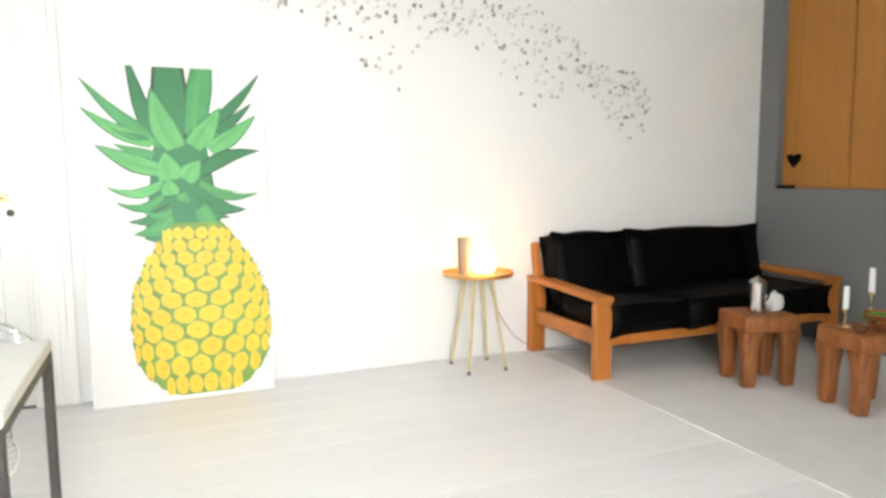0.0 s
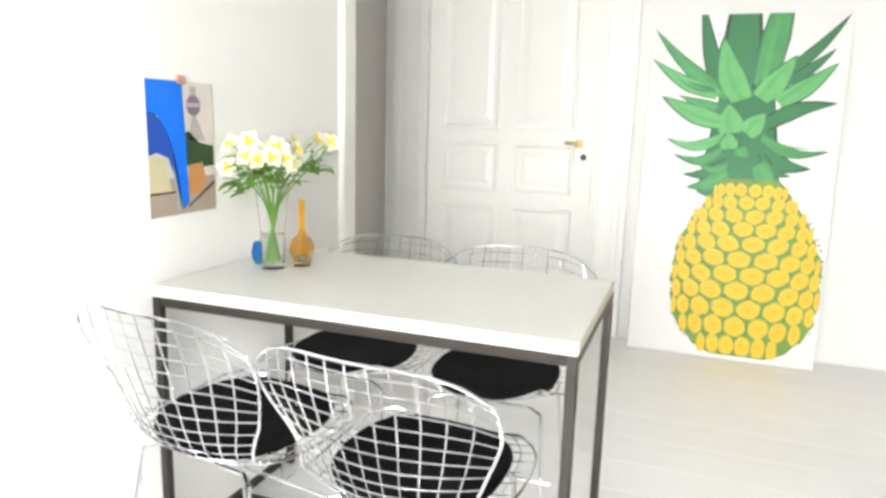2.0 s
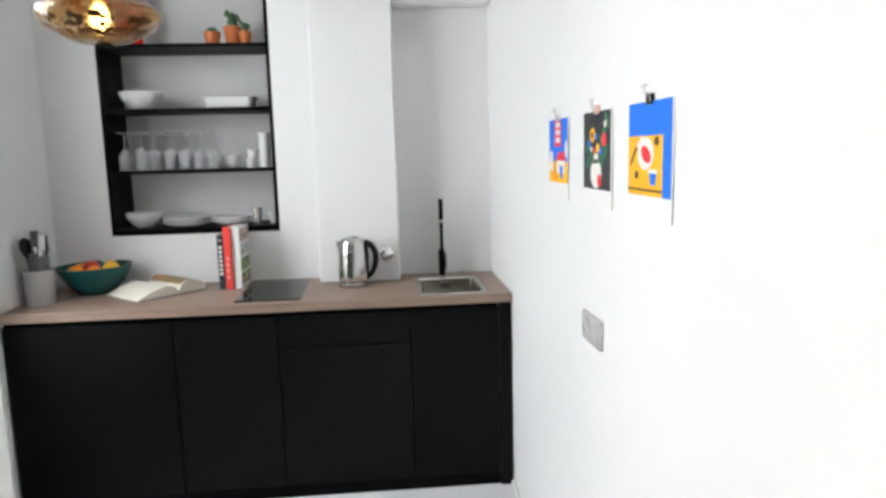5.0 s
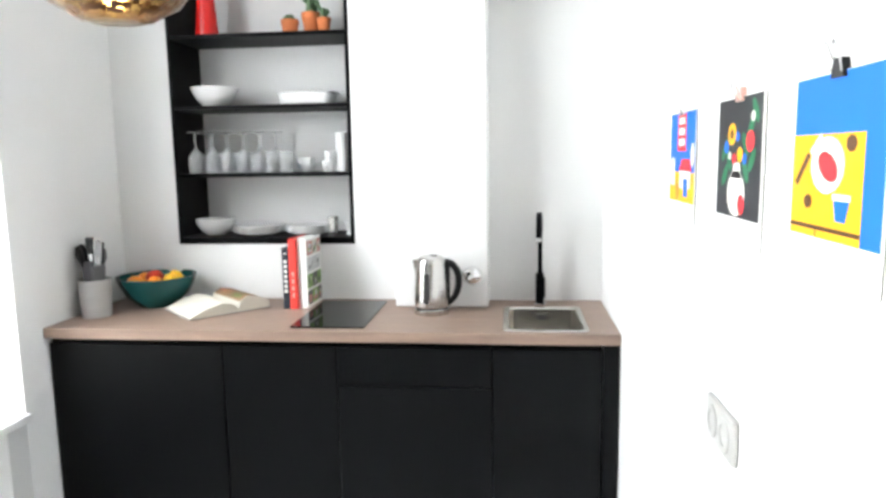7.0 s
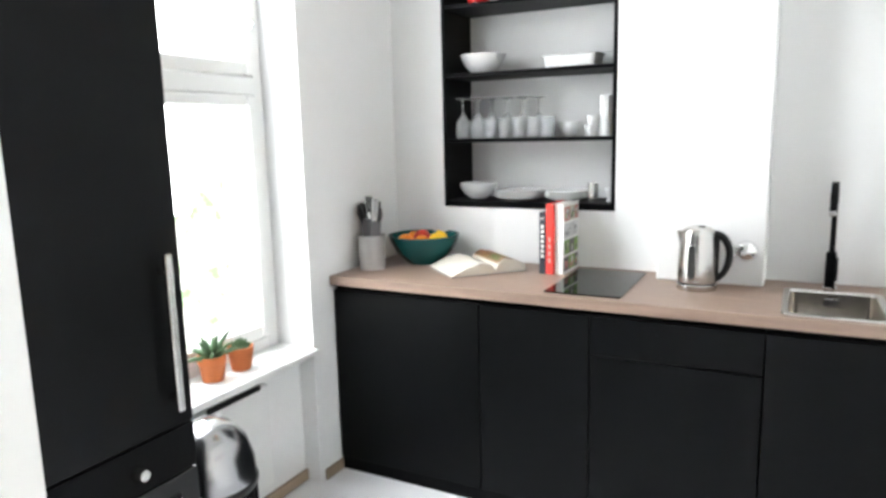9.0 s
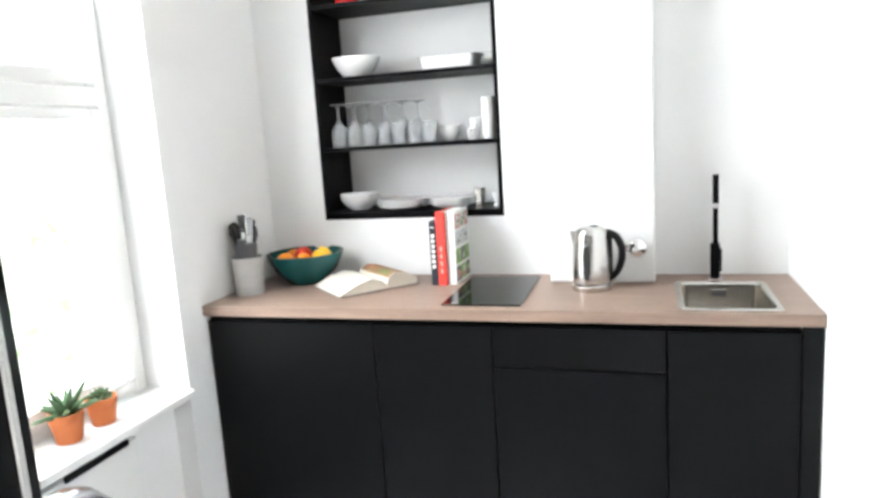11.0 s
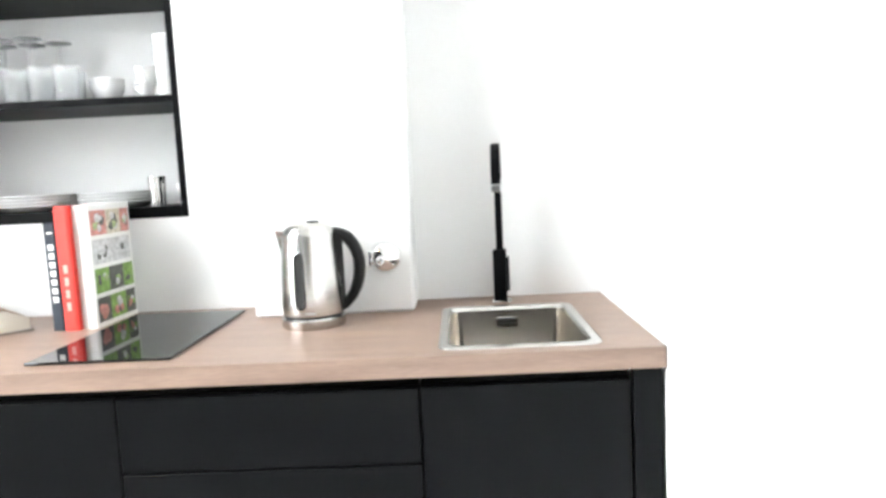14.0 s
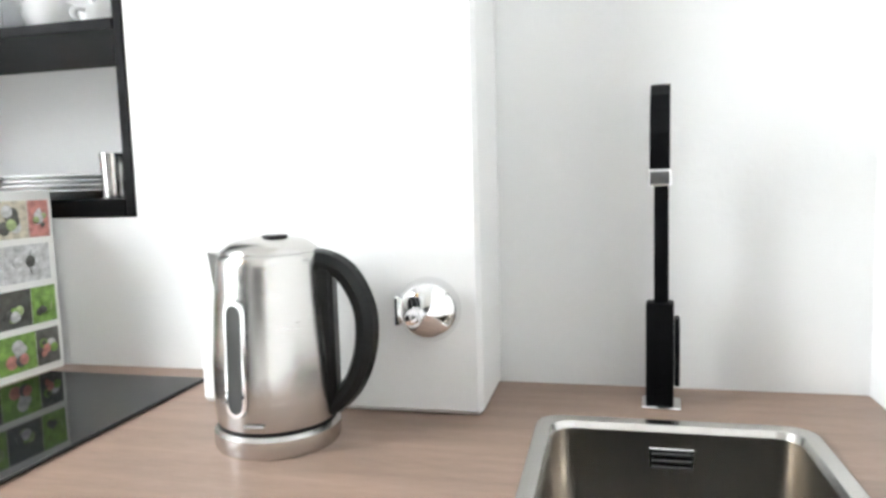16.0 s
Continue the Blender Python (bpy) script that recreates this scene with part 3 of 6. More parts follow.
def pot_plant(x, y, z, r, h, label, kind, rz=0):
    p = tagged(empty("potted_plant", pose(x, y, z, 0, 0, rz)), label, "plant")
    lathe("pot", [(0.0, 0), (r * 0.72, 0), (r * 0.76, 0.004), (r * 0.96, h * 0.72), (r * 1.0, h * 0.74), (r * 1.02, h), (r * 0.9, h), (r * 0.86, h * 0.8), (0.0, h * 0.8)], TERRACOTTA, p, 28)
    lathe("soil", [(0.0, h * 0.86), (r * 0.84, h * 0.85), (r * 0.86, h * 0.82)], SOIL, p, 20)
    rng = random.Random(int(1000 * (x * x + y * y)))
    bm = bmesh.new()
    if kind == "aloe":
        for k in range(15):
            a = k * 2.4
            L = h * (0.95 + 0.65 * rng.random())
            el = 0.45 + 0.9 * (k / 15)
            d = Vector((math.cos(a) * math.cos(el), math.sin(a) * math.cos(el), math.sin(el)))
            pts = [Vector((0, 0, h * 0.82)) + d * L * t + Vector((0, 0, -0.25 * L * t * t * (1 - k / 18))) for t in (0, 0.3, 0.6, 0.85, 1)]
            add_tube(bm, pts, [0.008, 0.011, 0.008, 0.0045, 0.0008], 6)
    elif kind == "cactus":
        add_lathe(bm, [(0.0, h * 0.8), (r * 0.5, h * 0.86), (r * 0.58, h * 1.2), (r * 0.45, h * 1.6), (0.0, h * 1.75)], 14, (0, 0, 0), None, 0.05)
        for k in range(4):
            a = k * 1.6
            add_lathe(bm, [(0.0, 0), (r * 0.26, r * 0.1), (r * 0.3, r * 0.5), (0.0, r * 0.95)], 10, (math.cos(a) * r * 0.55, math.sin(a) * r * 0.55, h * (1.1 + 0.12 * k)))
    else:
        for k in range(26):
            a, ph = k * 2.4, 0.2 + 1.2 * (k / 26)
            d = Vector((math.cos(a) * math.cos(ph), math.sin(a) * math.cos(ph), math.sin(ph)))
            b0 = Vector((0, 0, h * 0.84)) + d * r * 0.25
            add_tube(bm, [b0, b0 + d * r * 0.35, b0 + d * r * 0.72], [0.003, r * 0.16, 0.001], 6)
    put("leaves", bm, GREEN, p, True)
    return p


pot_plant(-5.60, 0.490, SHZ[3], 0.04, 0.068, "small succulent in a terracotta pot on the shelf", "succulent")
pot_plant(-5.60, 0.592, SHZ[3], 0.045, 0.095, "spiky cactus in a terracotta pot on the shelf", "cactus")
pot_plant(-5.55, 0.660, SHZ[3], 0.031, 0.062, "tall thin cactus in a terracotta pot on the shelf", "cactus")
pot_plant(-4.310, -0.425, KW[2], 0.052, 0.098, "spiky aloe in a terracotta pot on the sill", "aloe")
pot_plant(-4.452, -0.420, KW[2], 0.050, 0.092, "low green succulent in a terracotta pot on the sill", "succulent", 40)

# ---- on the worktop ----
kettle = tagged(empty("electric_kettle", pose(-5.228, 1.157, CT, 0, 0, 6)), "brushed steel electric kettle with black handle", "kettle")
lathe("base", [(0.0, 0.0), (0.077, 0.0), (0.079, 0.004), (0.079, 0.02), (0.074, 0.024), (0.0, 0.024)], STEEL, kettle, 40)
lathe("seam", [(0.0735, 0.0242), (0.0742, 0.0246), (0.0742, 0.0284), (0.0735, 0.0288)], BLACK_PLASTIC, kettle, 40)
bm = bmesh.new()
prof = [(0.074, 0.029), (0.0765, 0.05), (0.0755, 0.10), (0.0715, 0.155), (0.066, 0.205), (0.0640, 0.214), (0.061, 0.2165)]
add_lathe(bm, prof, 40)
put("body", bm, STEEL, kettle, True)
lathe("lid", [(0.0605, 0.2168), (0.059, 0.221), (0.045, 0.230), (0.022, 0.2345), (0.0, 0.235)], STEEL, kettle, 40)
lathe("lid_button", [(0.016, 0.2335), (0.015, 0.2365), (0.0, 0.237)], BLACK_PLASTIC, kettle, 20, (0.012, 0.012, 0))
bm = bmesh.new()
lo = [bm.verts.new(p) for p in ((0.022, -0.063, 0.16), (0.0, -0.070, 0.155), (-0.022, -0.063, 0.16))]
hi = [bm.verts.new(p) for p in ((0.026, -0.058, 0.216), (0.0, -0.083, 0.217), (-0.026, -0.058, 0.216))]
inn = [bm.verts.new(p) for p in ((0.022, -0.056, 0.215), (0.0, -0.077, 0.215), (-0.022, -0.056, 0.215))]
for a, b in ((lo, hi), (hi, inn)):
    for i in range(2):
        bm.faces.new((a[i], a[i + 1], b[i + 1], b[i]))
bm.faces.new(inn)
put("spout", bm, STEEL, kettle)
bm = bmesh.new()
path = bez([(0.0, 0.050, 0.206), (0.0, 0.072, 0.205), (0.0, 0.100, 0.188), (0.0, 0.119, 0.150), (0.0, 0.118, 0.105), (0.0, 0.102, 0.066), (0.0, 0.076, 0.040)], 5)
rings = []
for i, p in enumerate(path):
    d = (path[min(i + 1, len(path) - 1)] - path[max(i - 1, 0)]).normalized()
    nn = Vector((1, 0, 0)).cross(d)
    t = i / (len(path) - 1)
    wv, hv = 0.0165, 0.0115 + 0.004 * math.sin(math.pi * t)
    rings.append([tuple(p + Vector((1, 0, 0)) * wv * math.cos(k * math.pi / 4) + nn * hv * math.sin(k * math.pi / 4)) for k in range(8)])
add_loft(bm, rings, True, True)
add_box(bm, (-0.015, 0.060, 0.03), (0.015, 0.082, 0.200), 0.005)
put("handle", bm, BLACK_PLASTIC, kettle, True)
bm = bmesh.new()
rings = []
for w, h, off in ((0.030, 0.128, 0.0), (0.028, 0.126, 0.003), (0.021, 0.116, 0.003), (0.020, 0.115, 0.0005)):
    rings.append([(0.0752 + off, x, y) for x, y, _ in rring(0.0, 0.105, w, h, w / 2, 0, 6)])
add_loft(bm, rings)
put("gauge_frame", bm, CHROME, kettle, True, pose(0, 0, 0, 0, -2.6, -16) @ pose(0.0035, 0, 0))
bm = bmesh.new()
f = [bm.verts.new((0.0766, x, y)) for x, y, _ in rring(0.0, 0.105, 0.0205, 0.1155, 0.0102, 0, 6)]
bm.faces.new(f)
put("gauge_window", bm, flat("gauge_grey", (0.05, 0.05, 0.048), 0.2), kettle, False, pose(0, 0, 0, 0, -2.6, -16) @ pose(0.0035, 0, 0))
box("brand_bar", (0.0768, -0.012, 0.036), (0.0772, 0.012, 0.039), flat("grey_print", (0.35, 0.35, 0.35)), kettle)

kettle.scale = (0.92, 0.92, 1.02)

socket = tagged(empty("chrome_socket", pose(-5.327, 1.319, 1.048, 0, 90, 0) @ Matrix.Scale(1.2, 4)), "round chrome surface socket on the column", "socket")
lathe("dome", [(0.034, 0.0), (0.034, 0.006), (0.029, 0.018), (0.02, 0.026), (0.0, 0.029)], CHROME, socket, 32)
lathe("knob", [(0.0, 0.0), (0.009, 0.0), (0.009, 0.02), (0.006, 0.026), (0.0, 0.027)], CHROME, socket, 16, m=pose(0.002, -0.006, 0.025))
box("flap", (-0.016, -0.034, 0.004), (0.016, -0.027, 0.02), CHROME, socket, 0.002)

TEAL = mat("teal_glaze", (0.006, 0.075, 0.072), 0.18, var=0.35, scale=9, bump=0.1, bump_scale=20)
bowl_thing("fruit_bowl", -5.335, -0.080, CT, 0.168, 0.135, TEAL, "dark teal glazed bowl with a wavy rim full of fruit", 0.012)
ORANGE = mat("orange_peel", (0.85, 0.27, 0.01), 0.45, var=0.1, scale=12, bump=0.25, bump_scale=160)
LEMON = mat("lemon_peel", (0.9, 0.52, 0.02), 0.42, var=0.08, scale=12, bump=0.2, bump_scale=140)
APPLE = mat("red_apple_skin", (0.55, 0.03, 0.012), 0.3, var=0.4, scale=10)
for nm, dx, dy, dz, r, mt, lab in (("orange", 0.06, -0.065, 0.118, 0.039, ORANGE, "ripe orange in the bowl"), ("orange", 0.055, 0.02, 0.116, 0.038, ORANGE, "ripe orange in the bowl"),
                                   ("lemon", 0.03, 0.085, 0.118, 0.037, LEMON, "yellow lemon in the bowl"), ("apple", -0.02, -0.02, 0.13, 0.04, APPLE, "red apple in the bowl"),
                                   ("orange", -0.055, -0.085, 0.115, 0.038, ORANGE, "ripe orange in the bowl"), ("lemon", -0.06, 0.06, 0.118, 0.036, LEMON, "yellow lemon in the bowl"),
                                   ("orange", 0.0, 0.0, 0.06, 0.042, ORANGE, "ripe orange in the bowl")):
    fr = tagged(empty(nm, pose(-5.335 + dx, -0.080 + dy, CT + dz - 0.015, 20, 15, dx * 900)), lab, "fruit", "fruit in the bowl")
    k = 1.25 if nm == "lemon" else 1.0
    lathe("skin", [(0.0, -r * k), (r * 0.35, -r * 0.94 * k), (r * 0.8, -r * 0.6 * k), (r, 0), (r * 0.8, r * 0.62 * k), (r * 0.35, r * 0.94 * k), (0.0, r * (1.08 if k > 1 else 0.92) * k)], mt, fr, 20)

CROCK = mat("grey_stoneware", (0.42, 0.41, 0.40), 0.6, var=0.12, scale=14, bump=0.15, bump_scale=60, stretch=(1, 1, 4))
crock = cup("utensil_crock", -5.120, -0.232, CT, 0.058, 0.064, 0.155, CROCK, "grey stoneware crock holding kitchen utensils", "crock", False, "", 0.005)
GREY_PLASTIC = mat("grey_nylon", (0.10, 0.10, 0.105), 0.45, var=0.1, scale=18)
PALE_STEEL = mat("bright_steel", (0.72, 0.72, 0.71), 0.2, metal=1.0, var=0.04)
for turn, lean, length, head, mt, lab in ((-105, 9, 0.235, "spoon", BLACK_PLASTIC, "black nylon ladle in the crock"), (-60, 7, 0.225, "spoon", BLACK_PLASTIC, "black nylon spoon in the crock"),
                                          (20, 2, 0.250, "turner", PALE_STEEL, "bright steel turner in the crock"), (75, 4, 0.235, "turner", PALE_STEEL, "bright steel spatula in the crock"),
                                          (-10, 5, 0.165, "block", GREY_PLASTIC, "grey nylon masher in the crock"), (60, 9, 0.150, "block", GREY_PLASTIC, "grey nylon scraper in the crock"),
                                          (130, 6, 0.225, "turner", BLACK_PLASTIC, "black nylon turner in the crock"), (180, 8, 0.220, "spoon", GREY_PLASTIC, "grey nylon spoon in the crock")):
    ut = tagged(empty("kitchen_utensil", pose(-5.120, -0.232, CT + 0.012, 0, 0, turn) @ pose(0, 0, 0, 0, lean, 0)), lab, "utensil", "utensils in the crock")
    tube("handle", [(0.006, 0, 0), (0.010, 0, length * 0.5), (0.012, 0, length)], [0.006, 0.007, 0.009], mt, ut, 8)
    bm = bmesh.new()
    if head == "spoon":
        add_lathe(bm, [(0.0, -0.050), (0.024, -0.034), (0.036, 0.0), (0.029, 0.034), (0.0, 0.046)], 14)
        for v in bm.verts:
            v.co.x *= 0.35
    elif head == "turner":
        add_box(bm, (-0.004, -0.018, -0.055), (0.004, 0.018, 0.060), 0.003)
    else:
        add_box(bm, (-0.010, -0.026, -0.035), (0.010, 0.026, 0.045), 0.004)
    put("head", bm, mt, ut, head == "spoon", pose(0.012, 0, length + 0.012))


# open cookbook
LEFT_PAGE = [(0.0, 0.010), (0.02, 0.026), (0.06, 0.033), (0.12, 0.024), (0.185, 0.006)]
RIGHT_PAGE = [(0.0, 0.010), (0.012, 0.030), (0.04, 0.040), (0.085, 0.034), (0.128, 0.020)]


def page_block(sgn, material, prof):
    bm = bmesh.new()
    a = [[bm.verts.new((sgn * x, y, z)) for x, z in prof] for y in (-0.14, 0.14)]
    b = [[bm.verts.new((sgn * x, y, 0.003)) for x, z in prof] for y in (-0.14, 0.14)]
    for i in range(4):
        bm.faces.new((a[0][i], a[0][i + 1], a[1][i + 1], a[1][i])).material_index = 0
        for s, (u, w) in enumerate(((a, b), (a, b))):
            bm.faces.new((u[s][i], u[s][i + 1], w[s][i + 1], w[s][i]))
        bm.faces.new((b[0][i], b[0][i + 1], b[1][i + 1], b[1][i]))
    for s in (0, 4):
        bm.faces.new((a[0][s], a[1][s], b[1][s], b[0][s]))
    return put("pages", bm, material, book)


book = tagged(empty("open_cookbook", pose(-5.290, 0.245, CT, 0, 0, 138)), "open cookbook lying on the worktop", "book")
CREAM_PAGE = mat("cream_book_paper", (0.70, 0.665, 0.58), 0.8, var=0.06, scale=30, stretch=(1, 1, 14), fine=0.05)
page_block(-1, CREAM_PAGE, LEFT_PAGE)
page_block(1, CREAM_PAGE, RIGHT_PAGE)
box("cover", (-0.190, -0.144, 0.0), (0.134, 0.144, 0.003), flat("book_cover_grey", (0.25, 0.22, 0.2)), book)


def on_page(u0, u1, v0, v1, colour):
    bm = bmesh.new()
    prof = RIGHT_PAGE

    def h(x):
        for (x0, z0), (x1, z1) in zip(prof, prof[1:]):
            if x0 <= x <= x1:
                return z0 + (z1 - z0) * (x - x0) / (x1 - x0)
        return 0.006
    xs = sorted({u0, u1, *[p[0] for p in prof if u0 < p[0] < u1]})
    rows = [[bm.verts.new((x, y, h(x) + 0.0008)) for x in xs] for y in (v0, v1)]
    for i in range(len(xs) - 1):
        bm.faces.new((rows[0][i], rows[0][i + 1], rows[1][i + 1], rows[1][i]))
    put("photo", bm, colour, book)


FOOD = [mat("food_print_warm", (0.36, 0.235, 0.13), 0.6, var=0.7, scale=20), mat("food_print_green", (0.22, 0.30, 0.10), 0.6, var=0.8, scale=30), mat("food_print_red", (0.66, 0.22, 0.18), 0.6, var=0.5, scale=22), mat("food_print_orange", (0.62, 0.30, 0.13), 0.6, var=0.5, scale=22)]
book.scale = (1.10, 0.98, 1.6)
on_page(0.010, 0.124, -0.135, 0.135, FOOD[0])
on_page(0.014, 0.07, 0.01, 0.12, FOOD[3])
on_page(0.03, 0.09, 0.08, 0.128, FOOD[2])
on_page(0.02, 0.055, -0.10, -0.02, FOOD[1])

NAVY, REDC = flat("navy_cloth", (0.015, 0.022, 0.035)), flat("coral_red_cloth", (0.72, 0.05, 0.035))


def standing_book(y, x1, thick, h, depth, material, rz, label):
    b = tagged(empty("cookbook", pose(x1, y, CT, 0, 0, rz)), label, "book", "standing cookbooks")
    box("cover", (-depth, 0, 0), (0, 0.003, h), material, b)
    box("cover", (-depth, thick - 0.003, 0), (0, thick, h), material, b)
    box("spine", (-0.004, 0.003, 0), (0.002, thick - 0.003, h), material, b, 0.001)
    box("pages", (-depth + 0.005, 0.003, 0.004), (-0.005, thick - 0.003, h - 0.005), PAPER, b)
    return b


b1 = standing_book(0.513, -5.28, 0.03, 0.262, 0.20, NAVY, -3, "dark navy cookbook standing upright")
for k in range(7):
    box("title_bar", (0.0022, 0.008, 0.07 + 0.021 * k), (0.0026, 0.022, 0.084 + 0.021 * k), PAPER, b1)
box("title_bar", (0.0022, 0.008, 0.235), (0.0026, 0.022, 0.24), PAPER, b1)
b2 = standing_book(0.5445, -5.275, 0.034, 0.300, 0.20, REDC, -3, "coral red cookbook standing upright")
for k in range(4):
    box("title_bar", (0.0022, 0.012, 0.05 + 0.03 * k), (0.0026, 0.022, 0.07 + 0.03 * k), flat("red_title", (0.85, 0.35, 0.3)), b2)
b3 = standing_book(0.580, -5.29, 0.038, 0.300, 0.19, PAPER, -2, "white cookbook with food photographs on its cover")
rng = random.Random(7)
COVER = [mat("cover_photo_%s" % nm, c, 0.5, var=0.9, scale=75) for nm, c in (("greens", (0.34, 0.42, 0.20)), ("tomato", (0.50, 0.22, 0.19)), ("bread", (0.56, 0.48, 0.38)), ("kitchen", (0.66, 0.67, 0.66)), ("dark", (0.10, 0.10, 0.09)), ("herbs", (0.20, 0.34, 0.08)), ("oranges", (0.66, 0.34, 0.10)), ("plates", (0.74, 0.75, 0.73)), ("linen", (0.62, 0.63, 0.60)))]
for r in range(4):
    x = 0.006
    while x < 0.176:
        w = min(0.040 + 0.055 * rng.random(), 0.183 - x)
        z, hh = 0.012 + 0.071 * r, 0.060
        mt = COVER[rng.choice(((4, 1, 5), (0, 5, 4), (3, 7, 8), (1, 7, 2))[r])]
        box("photo", (-x - w, 0.0381, z), (-x, 0.0385, z + hh), mt, b3)
        for q in range(7):
            cx, cz, rr = -x - w * rng.uniform(0.25, 0.75), z + hh * rng.uniform(0.26, 0.74), min(w, hh) * rng.uniform(0.08, 0.24)
            bm = bmesh.new()
            add_lathe(bm, [(rr, 0.0), (rr * 0.9, 0.0008), (0.0, 0.001)], 9)
            put("photo_detail", bm, COVER[rng.choice(((1, 4, 7, 5), (0, 5, 4, 7), (7, 3, 4, 8), (1, 7, 0, 4))[r])], b3, False, pose(cx, 0.0386 + 0.0003 * q, cz, -90, 0, 0))
        x += w + 0.001
    box("photo_rule", (-0.188, 0.0381, 0.075 + 0.071 * r), (-0.004, 0.0387, 0.080 + 0.071 * r), PAPER, b3)

# ---- prints on the kitchen wall ----
BLUE = flat("poster_blue", (0.0, 0.16, 0.80))
YEL = flat("poster_yellow", (0.95, 0.46, 0.005))
BLK = flat("poster_black", (0.018, 0.019, 0.024))
PRED = flat("poster_red", (0.80, 0.03, 0.04))
PWH = flat("poster_white", (0.80, 0.78, 0.72))
PGR = flat("poster_green", (0.01, 0.17, 0.07))
PBR = flat("poster_brown", (0.10, 0.035, 0.01))
POR = flat("poster_orange", (0.9, 0.25, 0.02))


def art(parent, name, poly, material, level=1):
    """A flat painted shape on a sheet that lies in the local xz plane, facing -y."""
    bm = bmesh.new()
    vs = [bm.verts.new((p[0], -0.0008 - 0.0004 * level, p[1])) for p in poly]
    f = bm.faces.new(vs)
    bmesh.ops.triangulate(bm, faces=[f])
    return put(name, bm, material, parent)


def oval(cx, cz, rx, rz, n=18, tilt=0.0):
    c, s = math.cos(tilt), math.sin(tilt)
    return [(cx + rx * math.cos(a) * c - rz * math.sin(a) * s, cz + rx * math.cos(a) * s + rz * math.sin(a) * c) for a in [2 * math.pi * k / n for k in range(n)]]


def quad(x0, x1, z0, z1):
    return [(x0, z0), (x1, z0), (x1, z1), (x0, z1)]


def print_sheet(x, w, h, z_top, label, clip):
    p = tagged(empty("art_print", pose(x, YP - 0.003, z_top)), label, "print", "prints on the kitchen wall")
    box("paper", (0, -0.001, -h), (w, 0.0005, 0.0), PAPER, p)
    c = tagged(empty("binder_clip", pose(x + w * 0.5, YP - 0.005, z_top)), "small metal binder clip holding a print", "clip", "binder clips")
    bm = bmesh.new()
    add_prism(bm, [(-0.016, -0.008), (0.016, -0.008), (0.010, 0.014), (-0.010, 0.014)], -0.006, 0.004, pose(0, 0, 0, 90, 0, 0))
    put("jaw", bm, clip, c)
    for s in (-1, 1):
        tube("wire", bez([(s * 0.012, -0.004, -0.002), (s * 0.017, -0.010, 0.016), (s * 0.010, -0.014, 0.034), (s * 0.002, -0.008, 0.012)], 4), 0.0011, CHROME, c, 5)
    p.scale = (0.968, 1.0, 0.864)
    return p


ZT = 1.633
p = print_sheet(-4.210, 0.238, 0.285, ZT, "small blue and yellow print of a shop scene", CHROME)
PW, PH = 0.232, 0.230
art(p, "field", quad(0.003, PW, -PH + 0.075, -0.002), BLUE)
art(p, "field", quad(0.003, PW, -PH, -PH + 0.077), YEL)
art(p, "sign", quad(0.075, 0.155, -0.10, -0.005), PRED, 2)
for k in range(3):
    art(p, "sign_bar", quad(0.088, 0.142, -0.032 - 0.027 * k, -0.014 - 0.027 * k), PWH, 3)
art(p, "awning", [(0.09, -0.15), (0.21, -0.15), (0.19, -0.12), (0.12, -0.12)], PRED, 2)
art(p, "house", quad(0.10, 0.20, -0.195, -0.15), PWH, 2)
art(p, "tower", quad(0.012, 0.055, -0.19, -0.135), PWH, 2)
art(p, "dome", oval(0.034, -0.13, 0.022, 0.014), PWH, 2)
art(p, "door", quad(0.14, 0.175, -0.215, -0.17), BLUE, 3)
art(p, "figure_shape", oval(0.085, -0.205, 0.016, 0.022), POR, 3)
art(p, "tree", oval(0.215, -0.11, 0.015, 0.03), PWH, 3)
p = print_sheet(-3.824, 0.240, 0.285, ZT, "black print of a white vase with flowers", mat("rose_clip", (0.75, 0.45, 0.38), 0.3, metal=0.8))
art(p, "field", quad(0.002, 0.232, -0.232, -0.001), BLK)
art(p, "vase", oval(0.115, -0.185, 0.047, 0.045), PWH, 3)
art(p, "vase", [(0.09, -0.155), (0.14, -0.155), (0.130, -0.125), (0.10, -0.125)], PWH, 3)
art(p, "bloom", oval(0.145, -0.205, 0.017, 0.02), PRED, 4)
for k, (a, b) in enumerate(((0.07, -0.12), (0.05, -0.15), (0.155, -0.09), (0.18, -0.06), (0.20, -0.03), (0.19, -0.12), (0.16, -0.14), (0.045, -0.10))):
    art(p, "leaf", oval(a, b, 0.011, 0.027, 10, 0.6 * (-1) ** k), PGR, 2)
for a, b, r, mt in ((0.085, -0.07, 0.022, YEL), (0.055, -0.095, 0.013, BLUE), (0.18, -0.085, 0.02, PRED), (0.13, -0.11, 0.015, YEL), (0.115, -0.075, 0.010, BLUE), (0.10, -0.118, 0.011, PRED), (0.075, -0.112, 0.008, PWH), (0.155, -0.118, 0.011, BLUE), (0.19, -0.04, 0.010, PWH)):
    art(p, "bloom", oval(a, b, r, r), mt, 3)
art(p, "bloom_heart", oval(0.085, -0.07, 0.010, 0.010), PBR, 4)
p = print_sheet(-3.479, 0.244, 0.285, ZT, "yellow and blue print of a laid breakfast table", BLACK_PLASTIC)
art(p, "field", quad(0.002, 0.240, -0.228, -0.001), BLUE)
art(p, "cloth", quad(0.002, 0.196, -0.228, -0.082), YEL, 2)
art(p, "plate", oval(0.105, -0.125, 0.046, 0.040), PWH, 3)
art(p, "steak", oval(0.108, -0.127, 0.030, 0.018, 12, -0.5), PRED, 4)
